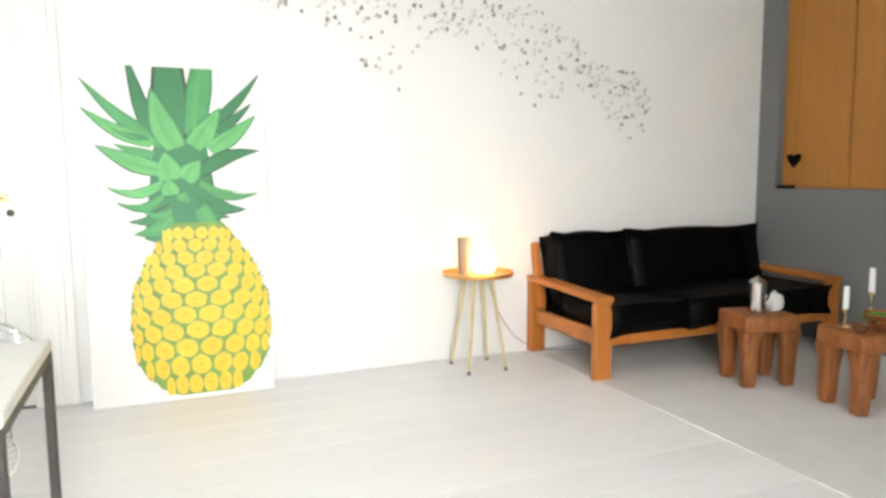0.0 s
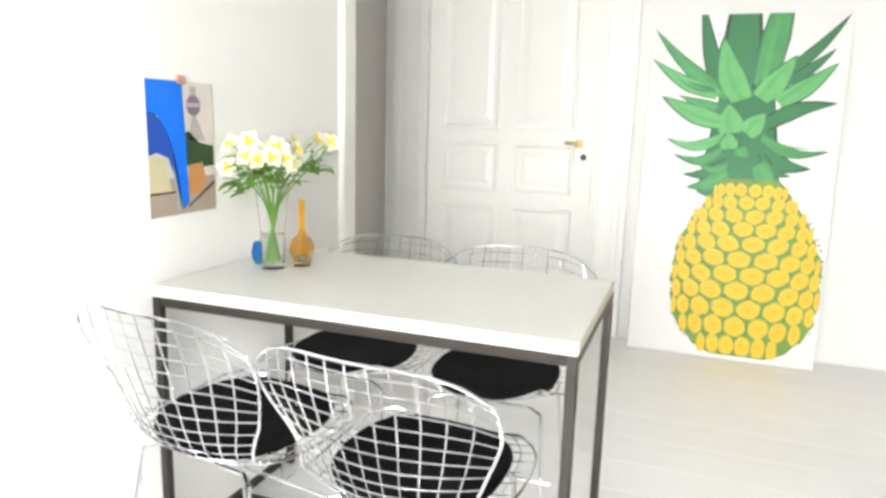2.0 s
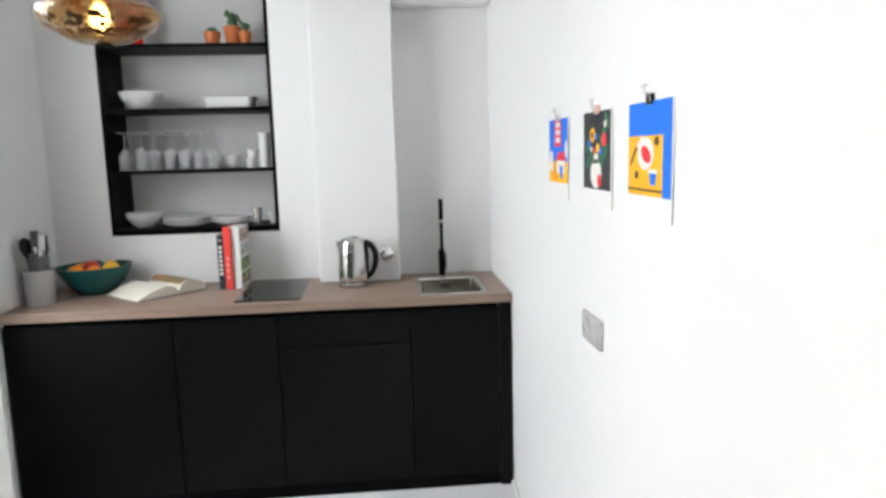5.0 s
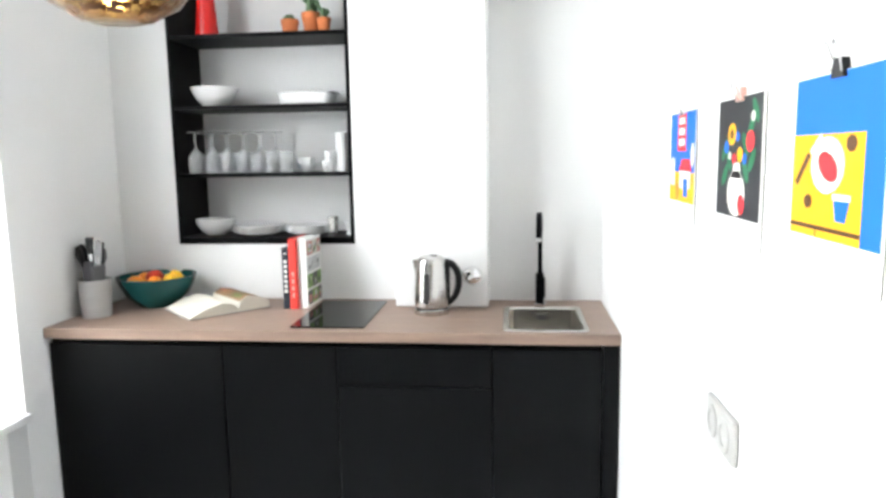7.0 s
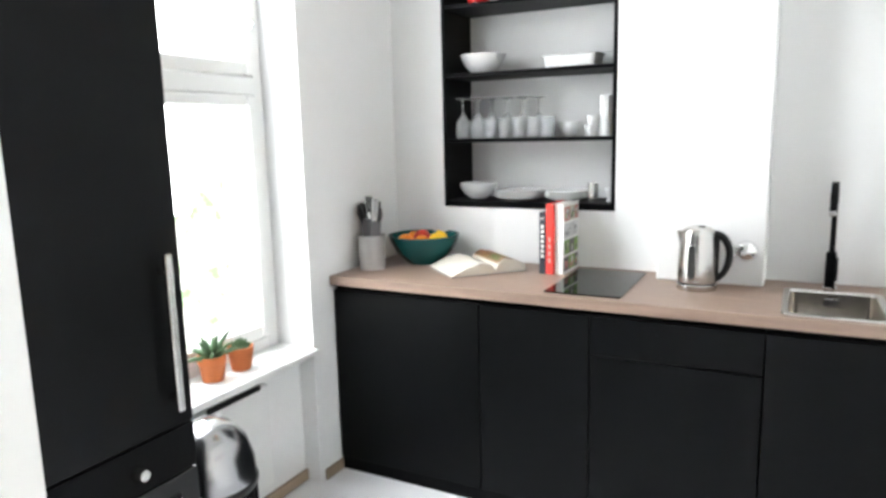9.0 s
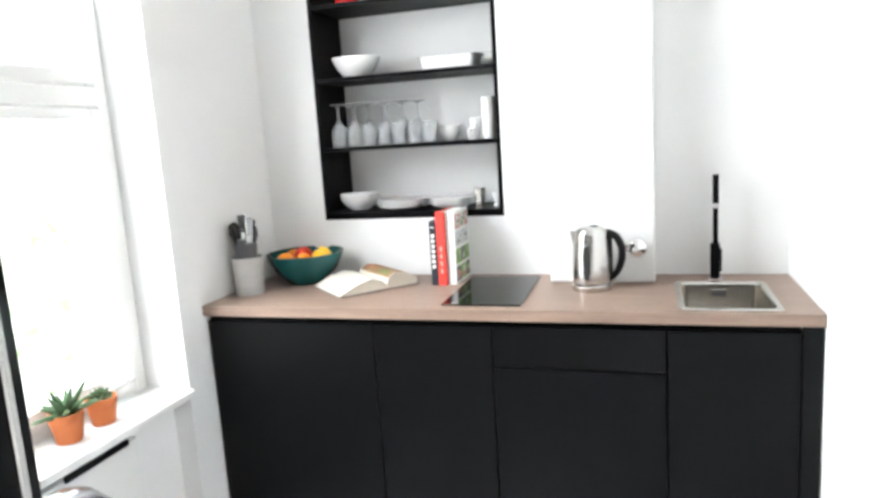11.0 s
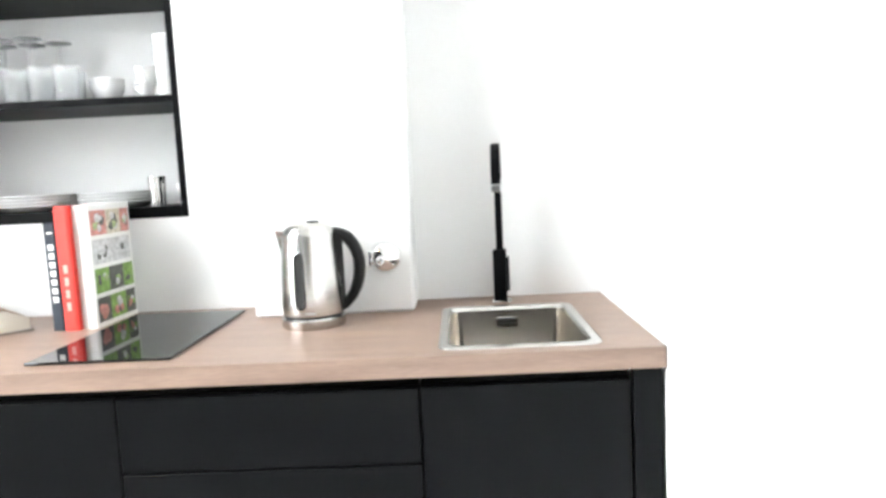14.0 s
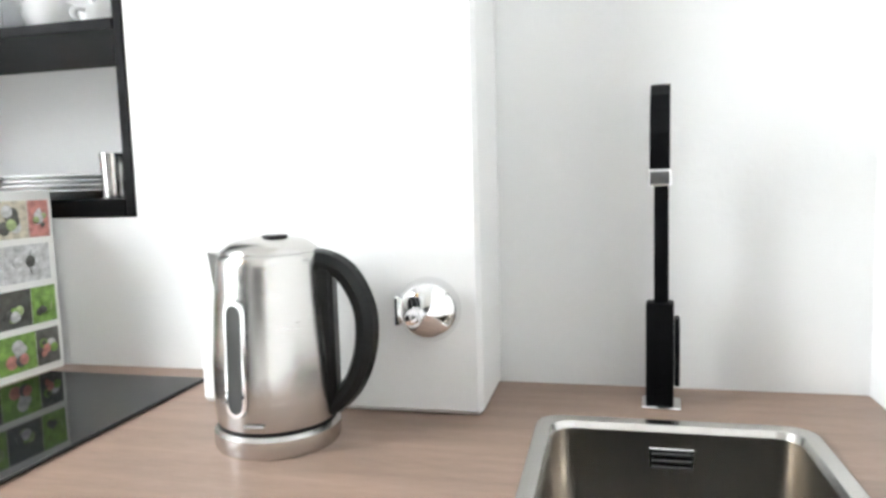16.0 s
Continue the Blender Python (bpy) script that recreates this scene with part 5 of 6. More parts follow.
for x0, x1 in ((0.09, 0.435), (0.515, 0.86)):
    door_panel(x0, x1, 1.10, 2.03)
    door_panel(x0, x1, 0.745, 1.03)
    door_panel(x0, x1, 0.16, 0.67)
bm = bmesh.new()
for x0, x1 in ((-0.20, 0.0), (DW, DW + 0.20)):
    s = 1 if x0 < 0 else -1
    a = x0 if x0 < 0 else x1
    add_box(bm, (x0, -0.018, 0.0), (x1, -0.001, DH + 0.2), 0.004)
    add_box(bm, (a if s > 0 else a - 0.045, -0.036, 0.0), (a + 0.045 if s > 0 else a, -0.0185, DH + 0.2), 0.008)
    add_box(bm, (a + s * 0.085 - 0.012, -0.028, 0.0), (a + s * 0.085 + 0.012, -0.0185, DH + 0.2), 0.005)
    add_box(bm, (a + s * 0.165 - 0.014, -0.032, 0.0), (a + s * 0.165 + 0.014, -0.0185, DH + 0.2), 0.006)
add_box(bm, (-0.002 + 0.003, -0.018, DH), (DW - 0.001, -0.001, DH + 0.2), 0.004)
put("frame", bm, GLOSS_WHITE, door)
box("rose", (DW - 0.105, 0.024, 1.015), (DW - 0.06, 0.031, 1.06), BRASS, door, 0.003)
tube("handle", bez([(DW - 0.082, 0.028, 1.038), (DW - 0.082, -0.022, 1.038), (DW - 0.100, -0.03, 1.040), (DW - 0.150, -0.028, 1.042)], 4), [0.009] * 9 + [0.010, 0.011, 0.011, 0.009], BRASS, door, 8)
lathe("key_plate", [(0.0, 0.0), (0.017, 0.0), (0.017, 0.003), (0.0, 0.004)], TABLE_STEEL, door, 16, (0, 0, 0), pose(DW - 0.055, 0.0295, 0.965, 90, 0, 0))
box("key", (DW - 0.060, -0.012, 0.955), (DW - 0.050, 0.028, 0.972), TABLE_STEEL, door, 0.002)

# ---- pineapple painting leaning on the wall ----
PX0, PX1, PHI = -1.432, -0.556, 1.685
paint = tagged(empty("pineapple_painting", pose(PX0, 4.545, FL, -3.6, 0, 0)), "tall white board painted with a pineapple, leaning on the wall", "painting")
PWI = PX1 - PX0
box("board", (0, 0.0, 0), (PWI, 0.03, PHI), mat("primed_white_board", (0.77, 0.765, 0.76), 0.6, var=0.04, scale=5, bump=0.05), paint, 0.002)


def pp(x, y):
    """Painting coordinates, 0..1 across and up, in metres on the board."""
    return (x * PWI, y * PHI)


G1, G2, G3 = flat("paint_green_dark", (0.04, 0.18, 0.08)), mat("paint_green", (0.06, 0.27, 0.09), 0.5, var=0.3, scale=9), mat("paint_green_light", (0.11, 0.38, 0.125), 0.5, var=0.3, scale=9)
Y1, Y2, Y3 = mat("paint_pineapple_yellow", (0.76, 0.445, 0.022), 0.5, var=0.22, scale=22), flat("paint_pineapple_orange", (0.80, 0.44, 0.026)), mat("paint_olive", (0.14, 0.25, 0.035), 0.5, var=0.4, scale=14)
Y4 = mat("paint_yellow_green", (0.52, 0.42, 0.05), 0.5, var=0.3, scale=16)
GV1, GV2, GV3 = flat("paint_green_vein_dark", (0.04, 0.19, 0.07)), flat("paint_green_vein", (0.075, 0.31, 0.10)), flat("paint_green_vein_light", (0.085, 0.34, 0.11))
LINE = flat("paint_dark_brown", (0.03, 0.07, 0.03))


def leaf_poly(bx, by, tx, ty, w, bend):
    a, b = Vector(pp(bx, by)), Vector(pp(tx, ty))
    d = b - a
    n = Vector((-d.y, d.x)).normalized()
    left, right = [], []
    for i in range(9):
        t = i / 8
        ww = 1.1 * w * PWI * (1 - t) ** 0.75 * (0.55 + 1.2 * t if t < 0.4 else 1.03)
        c = a + d * t + n * bend * PWI * math.sin(math.pi * t)
        left.append(c + n * ww)
        right.append(c - n * ww)
    return [tuple(p) for p in left + right[-2::-1]]


# back row of leaves first, then the nearer ones
crown = [(0.36, 0.80, 0.25, 1.04, 0.055, 0.0, 0), (0.48, 0.78, 0.47, 1.22, 0.125, 0.0, 0), (0.60, 0.80, 0.705, 1.16, 0.095, 0.0, 1),
         (0.70, 0.83, 0.985, 0.993, 0.042, -0.015, 0), (0.43, 0.77, 0.012, 0.962, 0.052, 0.03, 1), (0.38, 0.775, 0.012, 0.876, 0.055, 0.03, 2),
         (0.36, 0.785, 0.15, 0.816, 0.032, 0.01, 0), (0.72, 0.81, 0.935, 0.902, 0.04, -0.01, 0), (0.50, 0.76, 0.375, 0.940, 0.105, 0.02, 2)]
crown2 = [(0.59, 0.765, 0.755, 0.886, 0.09, -0.01, 2), (0.68, 0.755, 0.955, 0.864, 0.068, -0.015, 2), (0.63, 0.69, 0.970, 0.754, 0.06, 0.03, 0), (0.38, 0.74, 0.165, 0.772, 0.035, 0.01, 1),
          (0.40, 0.695, 0.075, 0.768, 0.072, 0.015, 2), (0.46, 0.665, 0.435, 0.752, 0.105, 0.0, 2), (0.54, 0.665, 0.63, 0.726, 0.085, 0.0, 2), (0.42, 0.655, 0.120, 0.645, 0.042, 0.05, 2),
          (0.62, 0.655, 0.955, 0.622, 0.042, -0.05, 1), (0.62, 0.625, 0.880, 0.572, 0.065, -0.04, 0), (0.42, 0.615, 0.165, 0.600, 0.038, 0.05, 1)]
crown3 = [(0.46, 0.62, 0.45, 0.668, 0.075, 0.0, 2), (0.46, 0.580, 0.225, 0.542, 0.05, 0.03, 0), (0.46, 0.555, 0.250, 0.504, 0.06, 0.03, 1), (0.63, 0.60, 0.785, 0.548, 0.04, -0.03, 0),
          (0.62, 0.58, 0.735, 0.480, 0.075, -0.01, 1), (0.52, 0.60, 0.54, 0.630, 0.06, 0.0, 1), (0.46, 0.57, 0.30, 0.575, 0.035, 0.03, 1)]


def clip_poly(poly):
    out = []
    top_z = PHI - 0.002
    for a, b in zip(poly, poly[1:] + poly[:1]):
        ins_a, ins_b = a[1] <= top_z, b[1] <= top_z
        if ins_a:
            out.append(a)
        if ins_a != ins_b:
            t = (top_z - a[1]) / (b[1] - a[1])
            out.append((a[0] + t * (b[0] - a[0]), top_z))
    return [(min(max(x, 0.003), PWI - 0.003), z) for x, z in out]


PAINTED = []


def painted(poly, material, level):
    PAINTED.append((poly, material, level))


painted([pp(*q) for q in ((0.31, 0.49), (0.36, 0.60), (0.37, 0.74), (0.40, 0.81), (0.50, 0.85), (0.61, 0.82), (0.67, 0.76), (0.68, 0.66), (0.74, 0.50), (0.60, 0.47), (0.40, 0.47))], G1, 1)
lev = 2
for row in (crown, crown2, crown3):
    for bx, by, tx, ty, w, bend, g_ in row:
        poly = clip_poly(leaf_poly(bx, by, tx, ty, w, bend))
        painted(poly, G1 if g_ else LINE, lev)
        inner = clip_poly(leaf_poly(bx, by, tx - (tx - bx) * 0.05, ty - (ty - by) * 0.05, w * 0.82, bend))
        painted(inner, (G1, G2, G3)[g_], lev + 0.7)
        painted(clip_poly(leaf_poly(bx, by, bx + (tx - bx) * 0.8, by + (ty - by) * 0.8, w * 0.20, bend * 0.6 + 0.012)), (GV1, GV2, GV3)[g_], lev + 1.3)
        lev += 0.18


def half_width(v):
    """Half width of the fruit at height v (0 bottom, 1 neck)."""
    pts = [(0.0, 0.15), (0.06, 0.26), (0.2, 0.36), (0.4, 0.385), (0.6, 0.365), (0.78, 0.29), (0.9, 0.20), (1.0, 0.14)]
    for (a, wa), (b, wb) in zip(pts, pts[1:]):
        if a <= v <= b:
            return wa + (wb - wa) * (v - a) / (b - a)
    return 0.14


CX, B0, B1 = 0.61, 0.012, 0.535
body = []
for s in (1, -1):
    for i in range(23):
        v = i / 22 if s > 0 else 1 - i / 22
        j = 0.012 * (1 if i % 2 else -0.2)
        body.append(pp(min(CX - (CX - 0.595) * v + s * (half_width(v) + j), 0.992), B0 + (B1 - B0) * v))
painted(body, Y3, 9)
rng = random.Random(3)
HEX = [2 * math.pi * k / 18 for k in range(18)]


def cell_shape(cx, cz, rx, rz, tilt, wobble):
    """A rounded, slightly uneven six-sided cell that stays on the board."""
    out = []
    for a in HEX:
        six = math.cos(math.pi / 6) / math.cos((a - math.pi / 6) % (math.pi / 3) - math.pi / 6)
        q = (0.55 * six + 0.45 * 0.95) * (1 + wobble * (rng.random() - 0.5))
        x, z = rx * q * math.cos(a), rz * q * math.sin(a)
        out.append((min(cx + x, PWI - 0.004), max(cz + z + x * tilt, (B0 + 0.004) * PHI)))
    return out


r, v = 0, 0.045
while v < 0.985:
    step = 0.112 - 0.050 * v
    hw = half_width(v)
    wide = 0.37
    for c_ in range(-5, 6):
        ang = (c_ + (0.5 if r % 2 else 0.0)) * wide + 0.10
        if abs(ang) > (1.45 if r > 1 else 1.12 + 0.2 * r):
            continue
        cx, cz = pp(CX - (CX - 0.595) * v + hw * math.sin(ang) + 0.006 * (rng.random() - 0.5), B0 + (B1 - B0) * (v + 0.006 * (rng.random() - 0.5)) + 0.008 * math.cos(ang))
        rx = (hw * wide * 0.53 * math.cos(ang) + 0.004) * PWI
        rz = step * 0.67 * (B1 - B0) * PHI
        tilt = 0.28 * math.sin(ang)
        painted(cell_shape(cx, cz, rx * 0.90, rz * 0.90, tilt, 0.14), Y4, 10)
        painted(cell_shape(cx, cz - rz * 0.03, rx * 0.76, rz * 0.76, tilt, 0.16), Y1, 10.6)
        painted(cell_shape(cx, cz - rz * 0.08, rx * 0.26, rz * 0.24, tilt, 0.4), Y2, 11.2)
        painted([(cx - rx * 0.30, cz + rz * 0.01), (cx - rx * 0.05, cz + rz * 0.06), (min(cx + rx * 0.34, PWI - 0.003), cz + rz * 0.03), (cx, cz + rz * 0.015)], PBR, 11.8)
    v += step
    r += 1
for k in range(26):
    v = 0.06 + 0.72 * k / 25
    for sd in (-1, 1):
        if rng.random() < 0.55:
            bx, bz = pp(min(CX + sd * (half_width(v) + 0.004), 0.985), B0 + (B1 - B0) * v)
            painted([(bx, bz - 0.006), (min(bx + sd * 0.016, PWI - 0.002), bz + 0.008), (bx, bz + 0.004)], LINE, 12)

for nm, shapes in (("painted_leaves", [q for q in PAINTED if q[2] < 9]), ("painted_fruit", [q for q in PAINTED if q[2] >= 9])):
    mats = []
    bm = bmesh.new()
    for poly, material, level in shapes:
        if material not in mats:
            mats.append(material)
        f = bm.faces.new([bm.verts.new((q[0], -0.0006 - 0.0003 * level, q[1])) for q in poly])
        f.material_index = mats.index(material)
    bmesh.ops.triangulate(bm, faces=bm.faces[:])
    put(nm, bm, mats, paint)

# ---- flock of small folded paper pieces on the wall ----
rng = random.Random(5)
bm = bmesh.new()
upper = [(-0.60, 2.66), (0.23, 2.73), (0.97, 2.61), (1.32, 2.43), (1.59, 2.22), (1.87, 2.20), (1.98, 2.03)]
lower = [(-0.60, 2.46), (-0.39, 2.38), (-0.05, 2.25), (0.02, 2.08), (0.19, 1.93), (0.31, 2.23), (0.59, 2.31), (0.78, 2.19), (0.94, 2.06), (1.08, 1.85), (1.23, 1.97), (1.49, 2.05), (1.65, 1.83), (1.87, 1.63), (1.98, 1.95)]


def along(line, x):
    for (a, za), (b, zb) in zip(line, line[1:]):
        if a <= x <= b:
            return za + (zb - za) * (x - a) / (b - a)
    return line[-1][1]


spots = []
while len(spots) < 400:
    x = rng.uniform(-0.60, 1.98)
    lo_z, hi_z = along(lower, x), along(upper, x)
    z = lo_z + (hi_z - lo_z) * rng.random() ** 0.8
    if rng.random() < 1.15 - 0.75 * (hi_z - z) / (hi_z - lo_z) * (1 if hi_z - lo_z > 0.4 else 0.4):
        if all((x - a) ** 2 + (z - b) ** 2 > 0.0005 for a, b in spots):
            spots.append((x, z))
for x, z in spots:
    s = 0.010 + 0.008 * rng.random()
    m = pose(x, YN - 0.001, z, rng.uniform(-15, 15), rng.uniform(-25, 25), rng.uniform(-40, 40))
    add_tube(bm, [m @ Vector((0, 0.0, 0)), m @ Vector((0, -0.035, 0.004))], 0.0009, 4, mat=0)
    w = m @ pose(0, -0.035, 0.004, 0, rng.uniform(-50, 50), 0)
    v = [bm.verts.new(w @ Vector(p)) for p in ((0, 0, s), (-s * 0.9, -0.010, s * 0.2), (0, 0.002, -s), (s * 0.9, -0.010, s * 0.2))]
    mi = 0 if rng.random() < 0.35 else 1
    for tri in ((v[0], v[1], v[2]), (v[0], v[2], v[3])):
        bm.faces.new(tri).material_index = mi
tagged(put("paper_flock", bm, [flat("flock_dark", (0.30, 0.28, 0.26)), flat("flock_pale", (0.60, 0.56, 0.51))]), "flock of small folded dark and pale paper pieces pinned on the wall", "wall decoration", kind="stuff")

# ---- little tray table with lamp ----
stand = tagged(empty("tray_table", pose(0.615, 4.460, FL)), "round brass tray table on four pale splayed legs", "side table")
lathe("tray", [(0.0, 0.548), (0.198, 0.548), (0.205, 0.552), (0.207, 0.574), (0.203, 0.574), (0.200, 0.556), (0.0, 0.556)], mat("copper_tray", (0.72, 0.42, 0.14), 0.3, metal=0.9, var=0.1), stand, 40)
ASH = mat("pale_ash_wood", (0.55, 0.46, 0.26), 0.5, var=0.12, scale=6, stretch=(5, 5, 1))
for sx, sy in ((-1, -1), (1, -1), (-1, 1), (1, 1)):
    tube("leg", [(sx * 0.055, sy * 0.06, 0.547), (sx * 0.118, sy * 0.125, 0.02)], [0.012, 0.009], ASH, stand, 10)
    lathe("foot", [(0.0, 0.0), (0.010, 0.0), (0.0105, 0.02), (0.0, 0.0215)], TABLE_STEEL, stand, 10, (sx * 0.119, sy * 0.126, 0))
GLOBE = mat("lit_frosted_glass", (1.0, 0.58, 0.22), 0.5, emit=14.0, var=0.0)
lamp = tagged(empty("table_lamp", pose(0.645, 4.455, FL + 0.556)), "small lit frosted glass table lamp", "lamp")
lathe("shade", [(0.0, 0.012), (0.05, 0.012), (0.068, 0.03), (0.070, 0.07), (0.056, 0.13), (0.042, 0.172), (0.038, 0.178), (0.0, 0.178)], GLOBE, lamp, 28)
lathe("base", [(0.0, 0.0), (0.05, 0.0), (0.05, 0.0115), (0.0, 0.0118)], BRASS, lamp, 24)
block = tagged(empty("wooden_beaker", pose(0.545, 4.505, FL + 0.556)), "grey-brown wooden beaker on the tray", "beaker")
lathe("body", [(0.0, 0.0), (0.036, 0.0), (0.037, 0.215), (0.033, 0.215), (0.032, 0.01), (0.0, 0.01)], mat("weathered_wood", (0.36, 0.26, 0.18), 0.6, var=0.2, scale=8, stretch=(4, 4, 1)), block, 24)
cab = tagged(empty("lamp_cable", pose(0.78, 4.66, FL)), "thin grey lamp cable trailing along the wall", "cable")
tube("cable", bez([(-0.02, -0.02, 0.53), (0.06, 0.0, 0.30), (0.2, 0.0, 0.10), (0.38, -0.02, 0.012), (0.6, -0.1, 0.005)], 6), 0.003, flat("cable_grey", (0.25, 0.25, 0.25)), cab, 6)

# ---- sofa ----
sofa = tagged(empty("sofa", pose(1.075, 3.962, FL)), "low teak frame sofa with black leather cushions", "sofa")
SL, SD = 1.88, 0.735


def sofa_arm(x0):
    bm = bmesh.new()
    add_box(bm, (x0, -0.03, 0.0), (x0 + 0.105, 0.022, 0.432), 0.006)
    add_box(bm, (x0, SD - 0.06, 0.0), (x0 + 0.105, SD, 0.455), 0.006)
    add_box(bm, (x0 - 0.002, -0.040, 0.0), (x0 + 0.107, SD + 0.006, 0.034), 0.008, 2, pose(0, 0, 0.434, 2.0, 0, 0))
    add_box(bm, (x0 + 0.03, 0.023, 0.185), (x0 + 0.07, SD - 0.061, 0.275), 0.005)
    add_box(bm, (x0 + 0.028, -0.09, 0.0), (x0 + 0.077, -0.045, 0.42), 0.006, 1, pose(0, SD - 0.035, 0.275, -14, 0, 0))
    return put("arm_frame", bm, TEAK, sofa)


sofa_arm(0.0)
sofa_arm(SL - 0.105)
bm = bmesh.new()
add_box(bm, (0.106, -0.015, 0.185), (SL - 0.106, 0.018, 0.258), 0.005)
add_box(bm, (0.106, SD - 0.05, 0.195), (SL - 0.106, SD - 0.015, 0.268), 0.005)
for k in range(9):
    x = 0.2 + k * 0.185
    add_box(bm, (x, 0.046, 0.236), (x + 0.05, SD - 0.051, 0.254), 0.003)
put("seat_rail", bm, TEAK, sofa)
bm = bmesh.new()
m = pose(0, SD - 0.115, 0.27, -14, 0, 0)
for x in (0.11, SL - 0.17):
    add_box(bm, (x, 0.0, -0.02), (x + 0.05, 0.035, 0.44), 0.006, 1, m)
for z in (0.06, 0.24, 0.40):
    add_box(bm, (0.161, 0.005, z), (SL - 0.171, 0.03, z + 0.05), 0.005, 1, m)
put("back_frame", bm, TEAK, sofa)


def cushion(name, lo, hi, m=None, puff=0.014):
    bm = bmesh.new()
    add_box(bm, lo, hi)
    bmesh.ops.subdivide_edges(bm, edges=bm.edges[:], cuts=7, use_grid_fill=True)
    c = [(lo[i] + hi[i]) / 2 for i in range(3)]
    h = [(hi[i] - lo[i]) / 2 for i in range(3)]
    for v in bm.verts:
        n = [(v.co[i] - c[i]) / h[i] for i in range(3)]
        for i in range(3):
            j, k = (i + 1) % 3, (i + 2) % 3
            if abs(abs(n[i]) - 1) < 1e-4:
                v.co[i] += math.copysign(puff * (1 - n[j] ** 2) * (1 - n[k] ** 2) * 1.6 - puff * 0.6 * (n[j] ** 6 + n[k] ** 6), n[i])
        if m is not None:
            v.co = m @ v.co
    ob = put(name, bm, LEATHER, sofa, False)
    for f in ob.data.polygons:
        f.use_smooth = True
    return ob


sx = [0.112, 0.66, SL - 0.112]
for a, b in zip(sx, sx[1:]):
    cushion("seat_cushion", (a + 0.002, -0.012, 0.262), (b - 0.002, SD - 0.17, 0.392), None, 0.024)
    cushion("back_cushion", (a + 0.002, -0.13, 0.02), (b - 0.002, -0.006, 0.455), pose(0, SD - 0.115, 0.27, -14, 0, 0), 0.026)


# ---- block stools and the things on them ----
def stool(x, y, rz, s):
    st = tagged(empty("log_stool", pose(x, y, FL, 0, 0, rz)), "rough reddish wooden stool cut from one block", "stool", "log stools")
    rng = random.Random(int(100 * x))
    bm = bmesh.new()
    add_box(bm, (-0.175 * s, -0.155 * s, 0.300), (0.175 * s, 0.155 * s, 0.388), 0.016, 2)
    for sx_ in (-1, 1):
        for sy in (-1, 1):
            rings = []
            for z, k in ((0.0, 0.80), (0.05, 0.95), (0.15, 1.0), (0.23, 1.12), (0.305, 1.45)):
                w = 0.046 * k * s
                cx, cy = sx_ * (0.122 * s + 0.004 * rng.random()), sy * (0.105 * s + 0.004 * rng.random())
                rings.append(rring(cx, cy, w * 1.9, w * 1.75, w * 0.45, z, 3))
            add_loft(bm, rings, True, True)
    put("block", bm, ROSEWOOD, st, True)
    return st


stool(1.885, 3.600, -14, 0.90)
stool(2.020, 3.080, -10, 0.92)
ST = FL + 0.388
jug = tagged(empty("coffee_pot", pose(1.845, 3.575, ST)), "brushed steel coffee pot on the stool", "coffee pot")
lathe("body", [(0.0, 0.0), (0.046, 0.0), (0.048, 0.006), (0.041, 0.08), (0.045, 0.165), (0.042, 0.168), (0.0, 0.172)], STEEL, jug, 28)
lathe("lid", [(0.043, 0.1685), (0.030, 0.182), (0.008, 0.188), (0.008, 0.2), (0.0, 0.202)], STEEL, jug, 24)
tube("handle", bez([(0.042, 0, 0.15), (0.078, 0, 0.145), (0.08, 0, 0.08), (0.044, 0, 0.05)], 5), 0.006, BLACK_PLASTIC, jug, 8)
sug = tagged(empty("sugar_bowl", pose(1.985, 3.590, ST)), "small lidded frosted glass sugar bowl", "bowl")
lathe("body", [(0.0, 0.0), (0.03, 0.0), (0.048, 0.02), (0.05, 0.05), (0.044, 0.072), (0.0, 0.074)], mat("frosted_white", (0.68, 0.70, 0.70), 0.3), sug, 24)
lathe("lid", [(0.046, 0.0745), (0.03, 0.09), (0.008, 0.095), (0.010, 0.106), (0.0, 0.109)], mat("frosted_white_lid", (0.68, 0.70, 0.70), 0.3), sug, 24)


def candle(x, y, h, lift):
    c = tagged(empty("candlestick", pose(x, y, ST) @ Matrix.Scale(0.88, 4)), "white candle in a slim brass holder", "candle", "candles on the stool")
    lathe("holder", [(0.0, 0.0), (0.035, 0.0), (0.034, 0.006), (0.006, 0.012), (0.005, lift - 0.02), (0.018, lift - 0.01), (0.019, lift), (0.0, lift)], BRASS, c, 20)
    lathe("candle", [(0.0, lift), (0.0165, lift), (0.0165, lift + h), (0.0, lift + h + 0.002)], PORCELAIN, c, 16)
    tube("wick", [(0, 0, lift + h), (0.002, 0, lift + h + 0.01)], 0.0008, BLACK_PLASTIC, c, 4)


candle(1.965, 3.155, 0.125, 0.10)
candle(2.115, 3.135, 0.135, 0.185)
dish = bowl_thing("copper_bowl", 2.085, 3.035, ST, 0.105, 0.075, mat("dark_copper", (0.32, 0.10, 0.045), 0.35, metal=0.5, var=0.25), "dark copper bowl with green leaves on the stool")
bm = bmesh.new()
rng = random.Random(9)
for k in range(26):
    a = k * 2.4
    d = Vector((math.cos(a), math.sin(a), 0.35 + 0.5 * rng.random())).normalized()
    add_leaf(bm, Vector((0, 0, 0.05)), d, 0.09 + 0.06 * rng.random(), 0.022, droop=0.45)
pl = tagged(put("leafy_plant", bm, LEAF, None, True, pose(2.085, 3.035, ST)), "spreading green leaves in the copper bowl", "plant")
salt = tagged(empty("glass_dish", pose(1.915, 3.035, ST)), "small glass tealight dish on the stool", "dish")
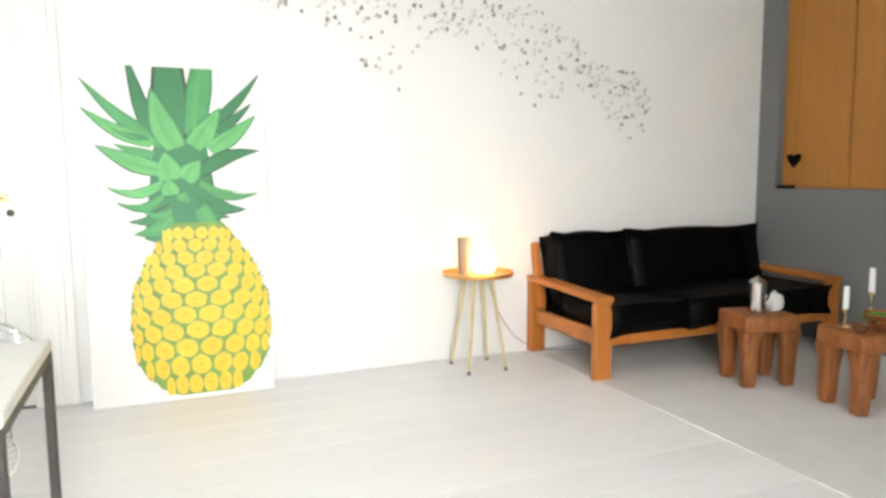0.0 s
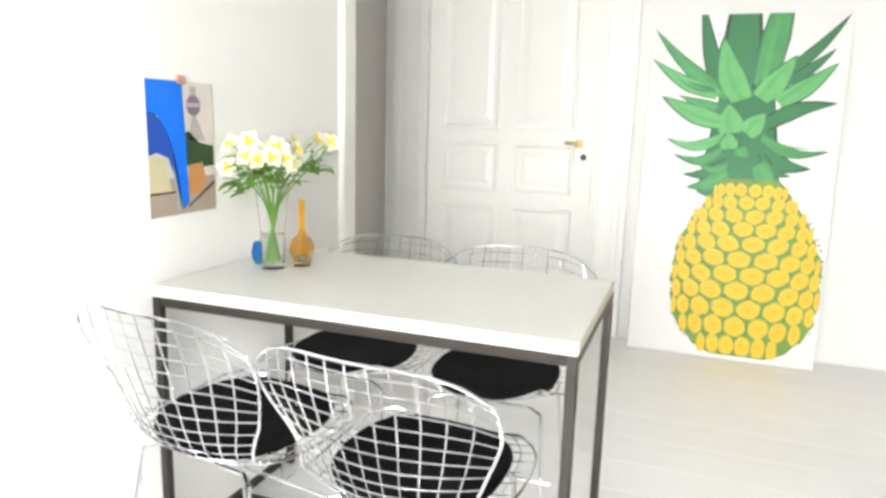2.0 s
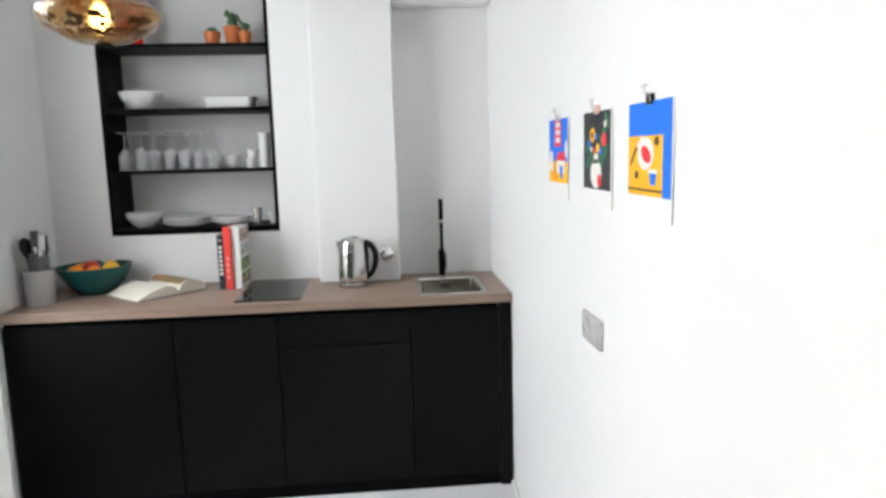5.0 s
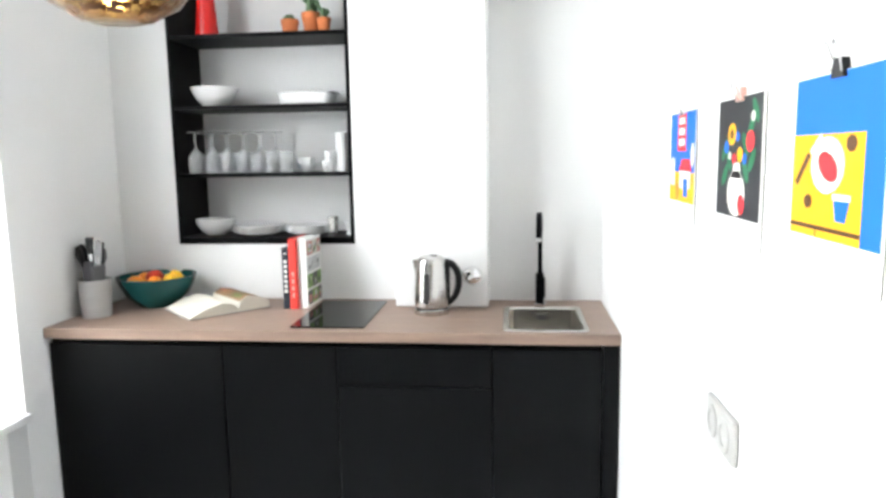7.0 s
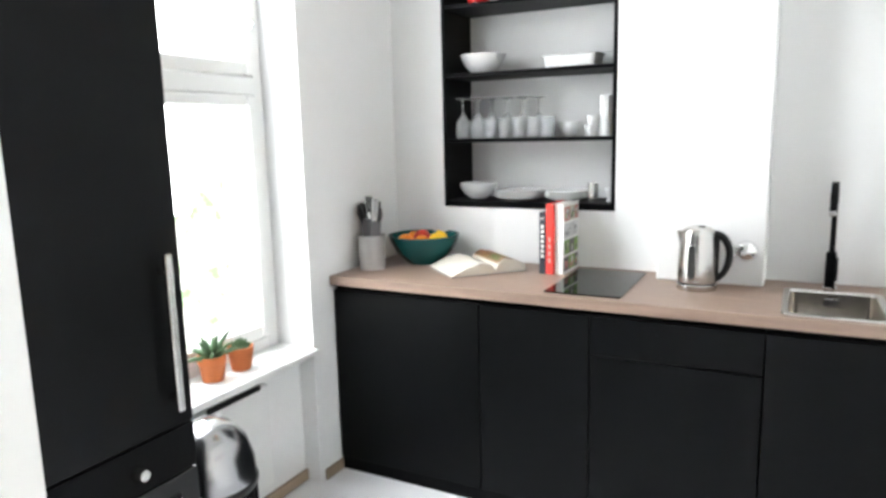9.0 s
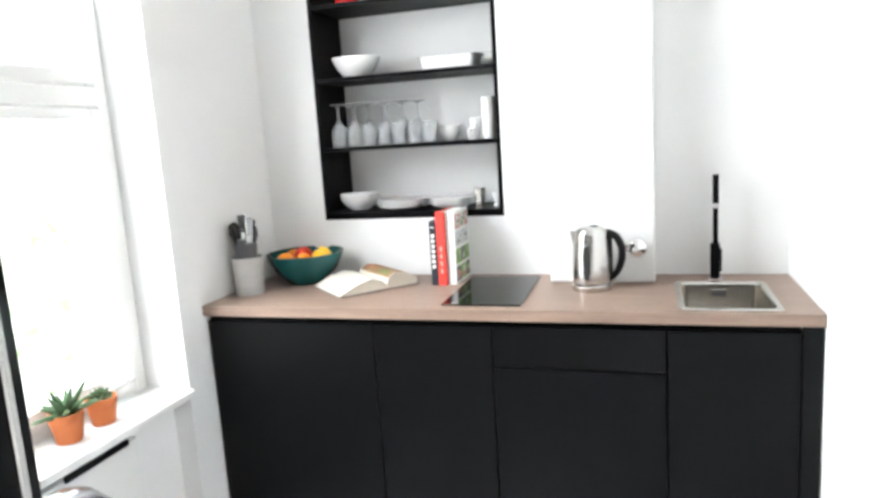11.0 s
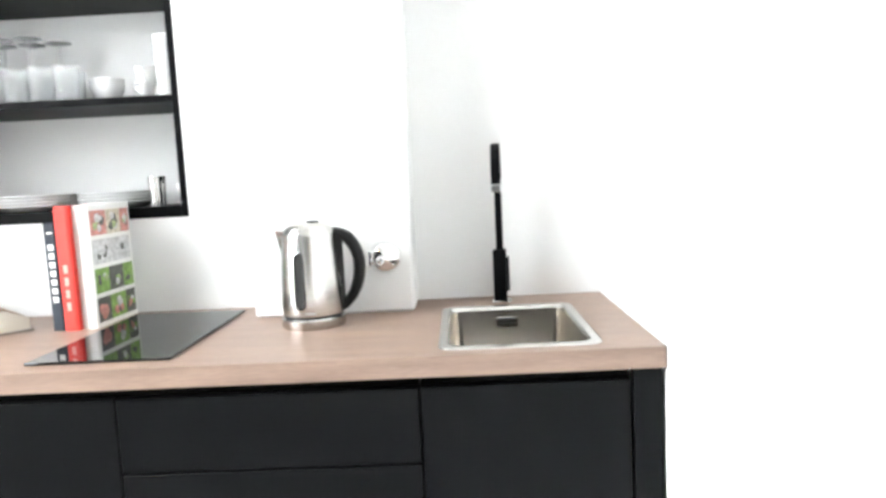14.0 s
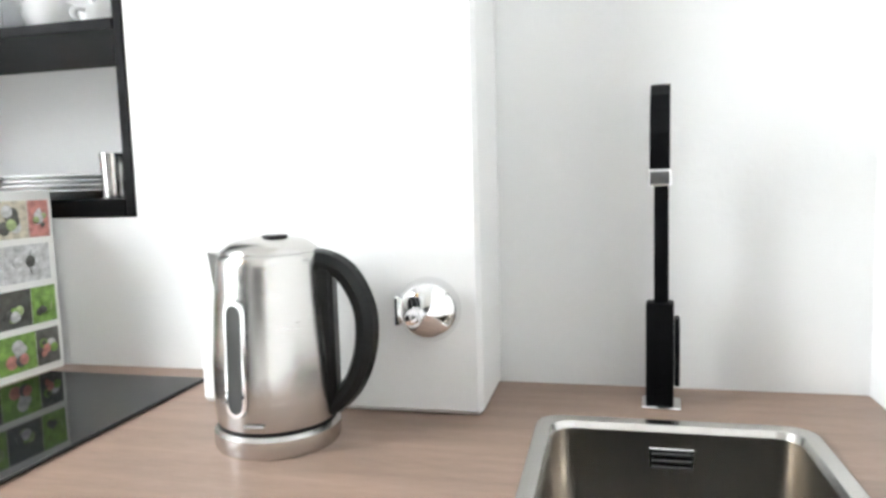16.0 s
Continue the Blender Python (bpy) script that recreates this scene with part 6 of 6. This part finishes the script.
lathe("dish", [(0.0, 0.0), (0.022, 0.0), (0.03, 0.028), (0.027, 0.028), (0.02, 0.005), (0.0, 0.005)], CLEAR, salt, 20)

# ---- wooden panel in the grey wall's opening ----
OAK = mat("honey_plywood", (0.44, 0.185, 0.035), 0.42, var=0.16, scale=2.5, stretch=(8, 8, 0.8), fine=0.06, bump=0.03)
wood = tagged(empty("wooden_panel_wall", pose(XE + 0.06, HY0, HZ0)), "honey coloured plywood panel filling the opening", "panel")
for k, (a, b, dx) in enumerate(((0.0, 0.72, 0.0), (0.724, 1.12, 0.012), (1.124, HY1 - HY0, 0.0))):
    box("sheet", (dx, a + 0.001, 0.002), (dx + 0.04, b - 0.001, HZ1 - HZ0 - 0.002), OAK, wood, 0.003)
bm = bmesh.new()
pts = [(0.055 * math.sin(t) ** 3, 0.044 * math.cos(t) - 0.018 * math.cos(2 * t) - 0.007 * math.cos(3 * t)) for t in [2 * math.pi * k / 28 for k in range(28)]]
add_prism(bm, pts, 0.0, 0.012, pose(0, 0, 0, 90, 0, -90))
heart = tagged(empty("heart_ornament", pose(XE - 0.006, 4.375, 1.61)), "black heart-shaped ornament hanging in the opening", "ornament")
put("heart", bm, BLACK, heart)
tube("string", [(0.006, 0, 0.03), (0.03, 0, HZ1 - 1.62)], 0.0008, BLACK_PLASTIC, heart, 4)
tagged(box("dark_tray", (XE + 0.002, 4.41, HZ0), (XE + 0.055, 4.525, HZ0 + 0.022), BLACK, None, 0.003), "small black tray on the opening's ledge", "tray")

# ---- thin sheet, greyer than the boards, under the seating ----
tagged(box("rug", (1.095, 1.2, FL), (XE - 0.01, 4.55, FL + 0.005), FLOOR_SHEET, None, 0.002), "thin pale grey sheet on the floor under the sofa and stools", "rug")

# ---- outside: ground and a glowing backdrop beyond the windows ----
GRASS = mat("garden_grass", (0.07, 0.12, 0.03), 0.9, var=0.4, scale=2)
bm = bmesh.new()
vs_ = [bm.verts.new(p) for p in ((-800, -800, -3.6), (800, -800, -3.6), (800, 800, -3.6), (-800, 800, -3.6))]
bm.faces.new(vs_)
tagged(put("ground", bm, GRASS), "garden lawn outside the windows", "ground", kind="structure")
# emissive sheet: the overexposed daylight and pale greenery are in its glow
bd = bpy.data.materials.new("glowing_backdrop")
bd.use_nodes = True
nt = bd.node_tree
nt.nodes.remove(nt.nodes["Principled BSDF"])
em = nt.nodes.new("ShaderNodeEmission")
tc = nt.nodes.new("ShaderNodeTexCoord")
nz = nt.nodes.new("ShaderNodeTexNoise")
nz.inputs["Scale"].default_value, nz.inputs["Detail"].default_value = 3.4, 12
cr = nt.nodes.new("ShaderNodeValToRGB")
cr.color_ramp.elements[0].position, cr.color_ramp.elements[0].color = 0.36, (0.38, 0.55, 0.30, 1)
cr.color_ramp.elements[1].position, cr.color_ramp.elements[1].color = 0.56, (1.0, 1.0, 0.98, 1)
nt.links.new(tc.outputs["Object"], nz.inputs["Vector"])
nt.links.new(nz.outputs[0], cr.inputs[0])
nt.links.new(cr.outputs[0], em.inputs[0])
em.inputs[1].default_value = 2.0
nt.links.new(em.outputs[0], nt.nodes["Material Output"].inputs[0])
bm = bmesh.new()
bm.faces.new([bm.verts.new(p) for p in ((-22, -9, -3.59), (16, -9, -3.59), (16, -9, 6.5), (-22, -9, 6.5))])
tagged(put("backdrop", bm, bd), "glowing sheet standing in for the bright garden outside", "backdrop", kind="structure")


# ---- floor boards, last ----
def boards(x0, x1, y0, y1, z, width, prefix, parent):
    y = y0
    while y < y1 - 0.01:
        w = min(width, y1 - y) if y > y0 else 0.073
        cuts = [x0, x1]
        for a, b in zip(cuts, cuts[1:]):
            box("plank", (a + 0.0008, y + 0.0013, z - 0.021), (b - 0.0008, y + w - 0.0013, z), BOARD, parent)
        y += w


boards(-2.752, XE - 0.002, YS + 0.002, YN - 0.006, FL, 0.205, "plank", bpy.data.objects["floor"])
bpy.context.view_layer.update()
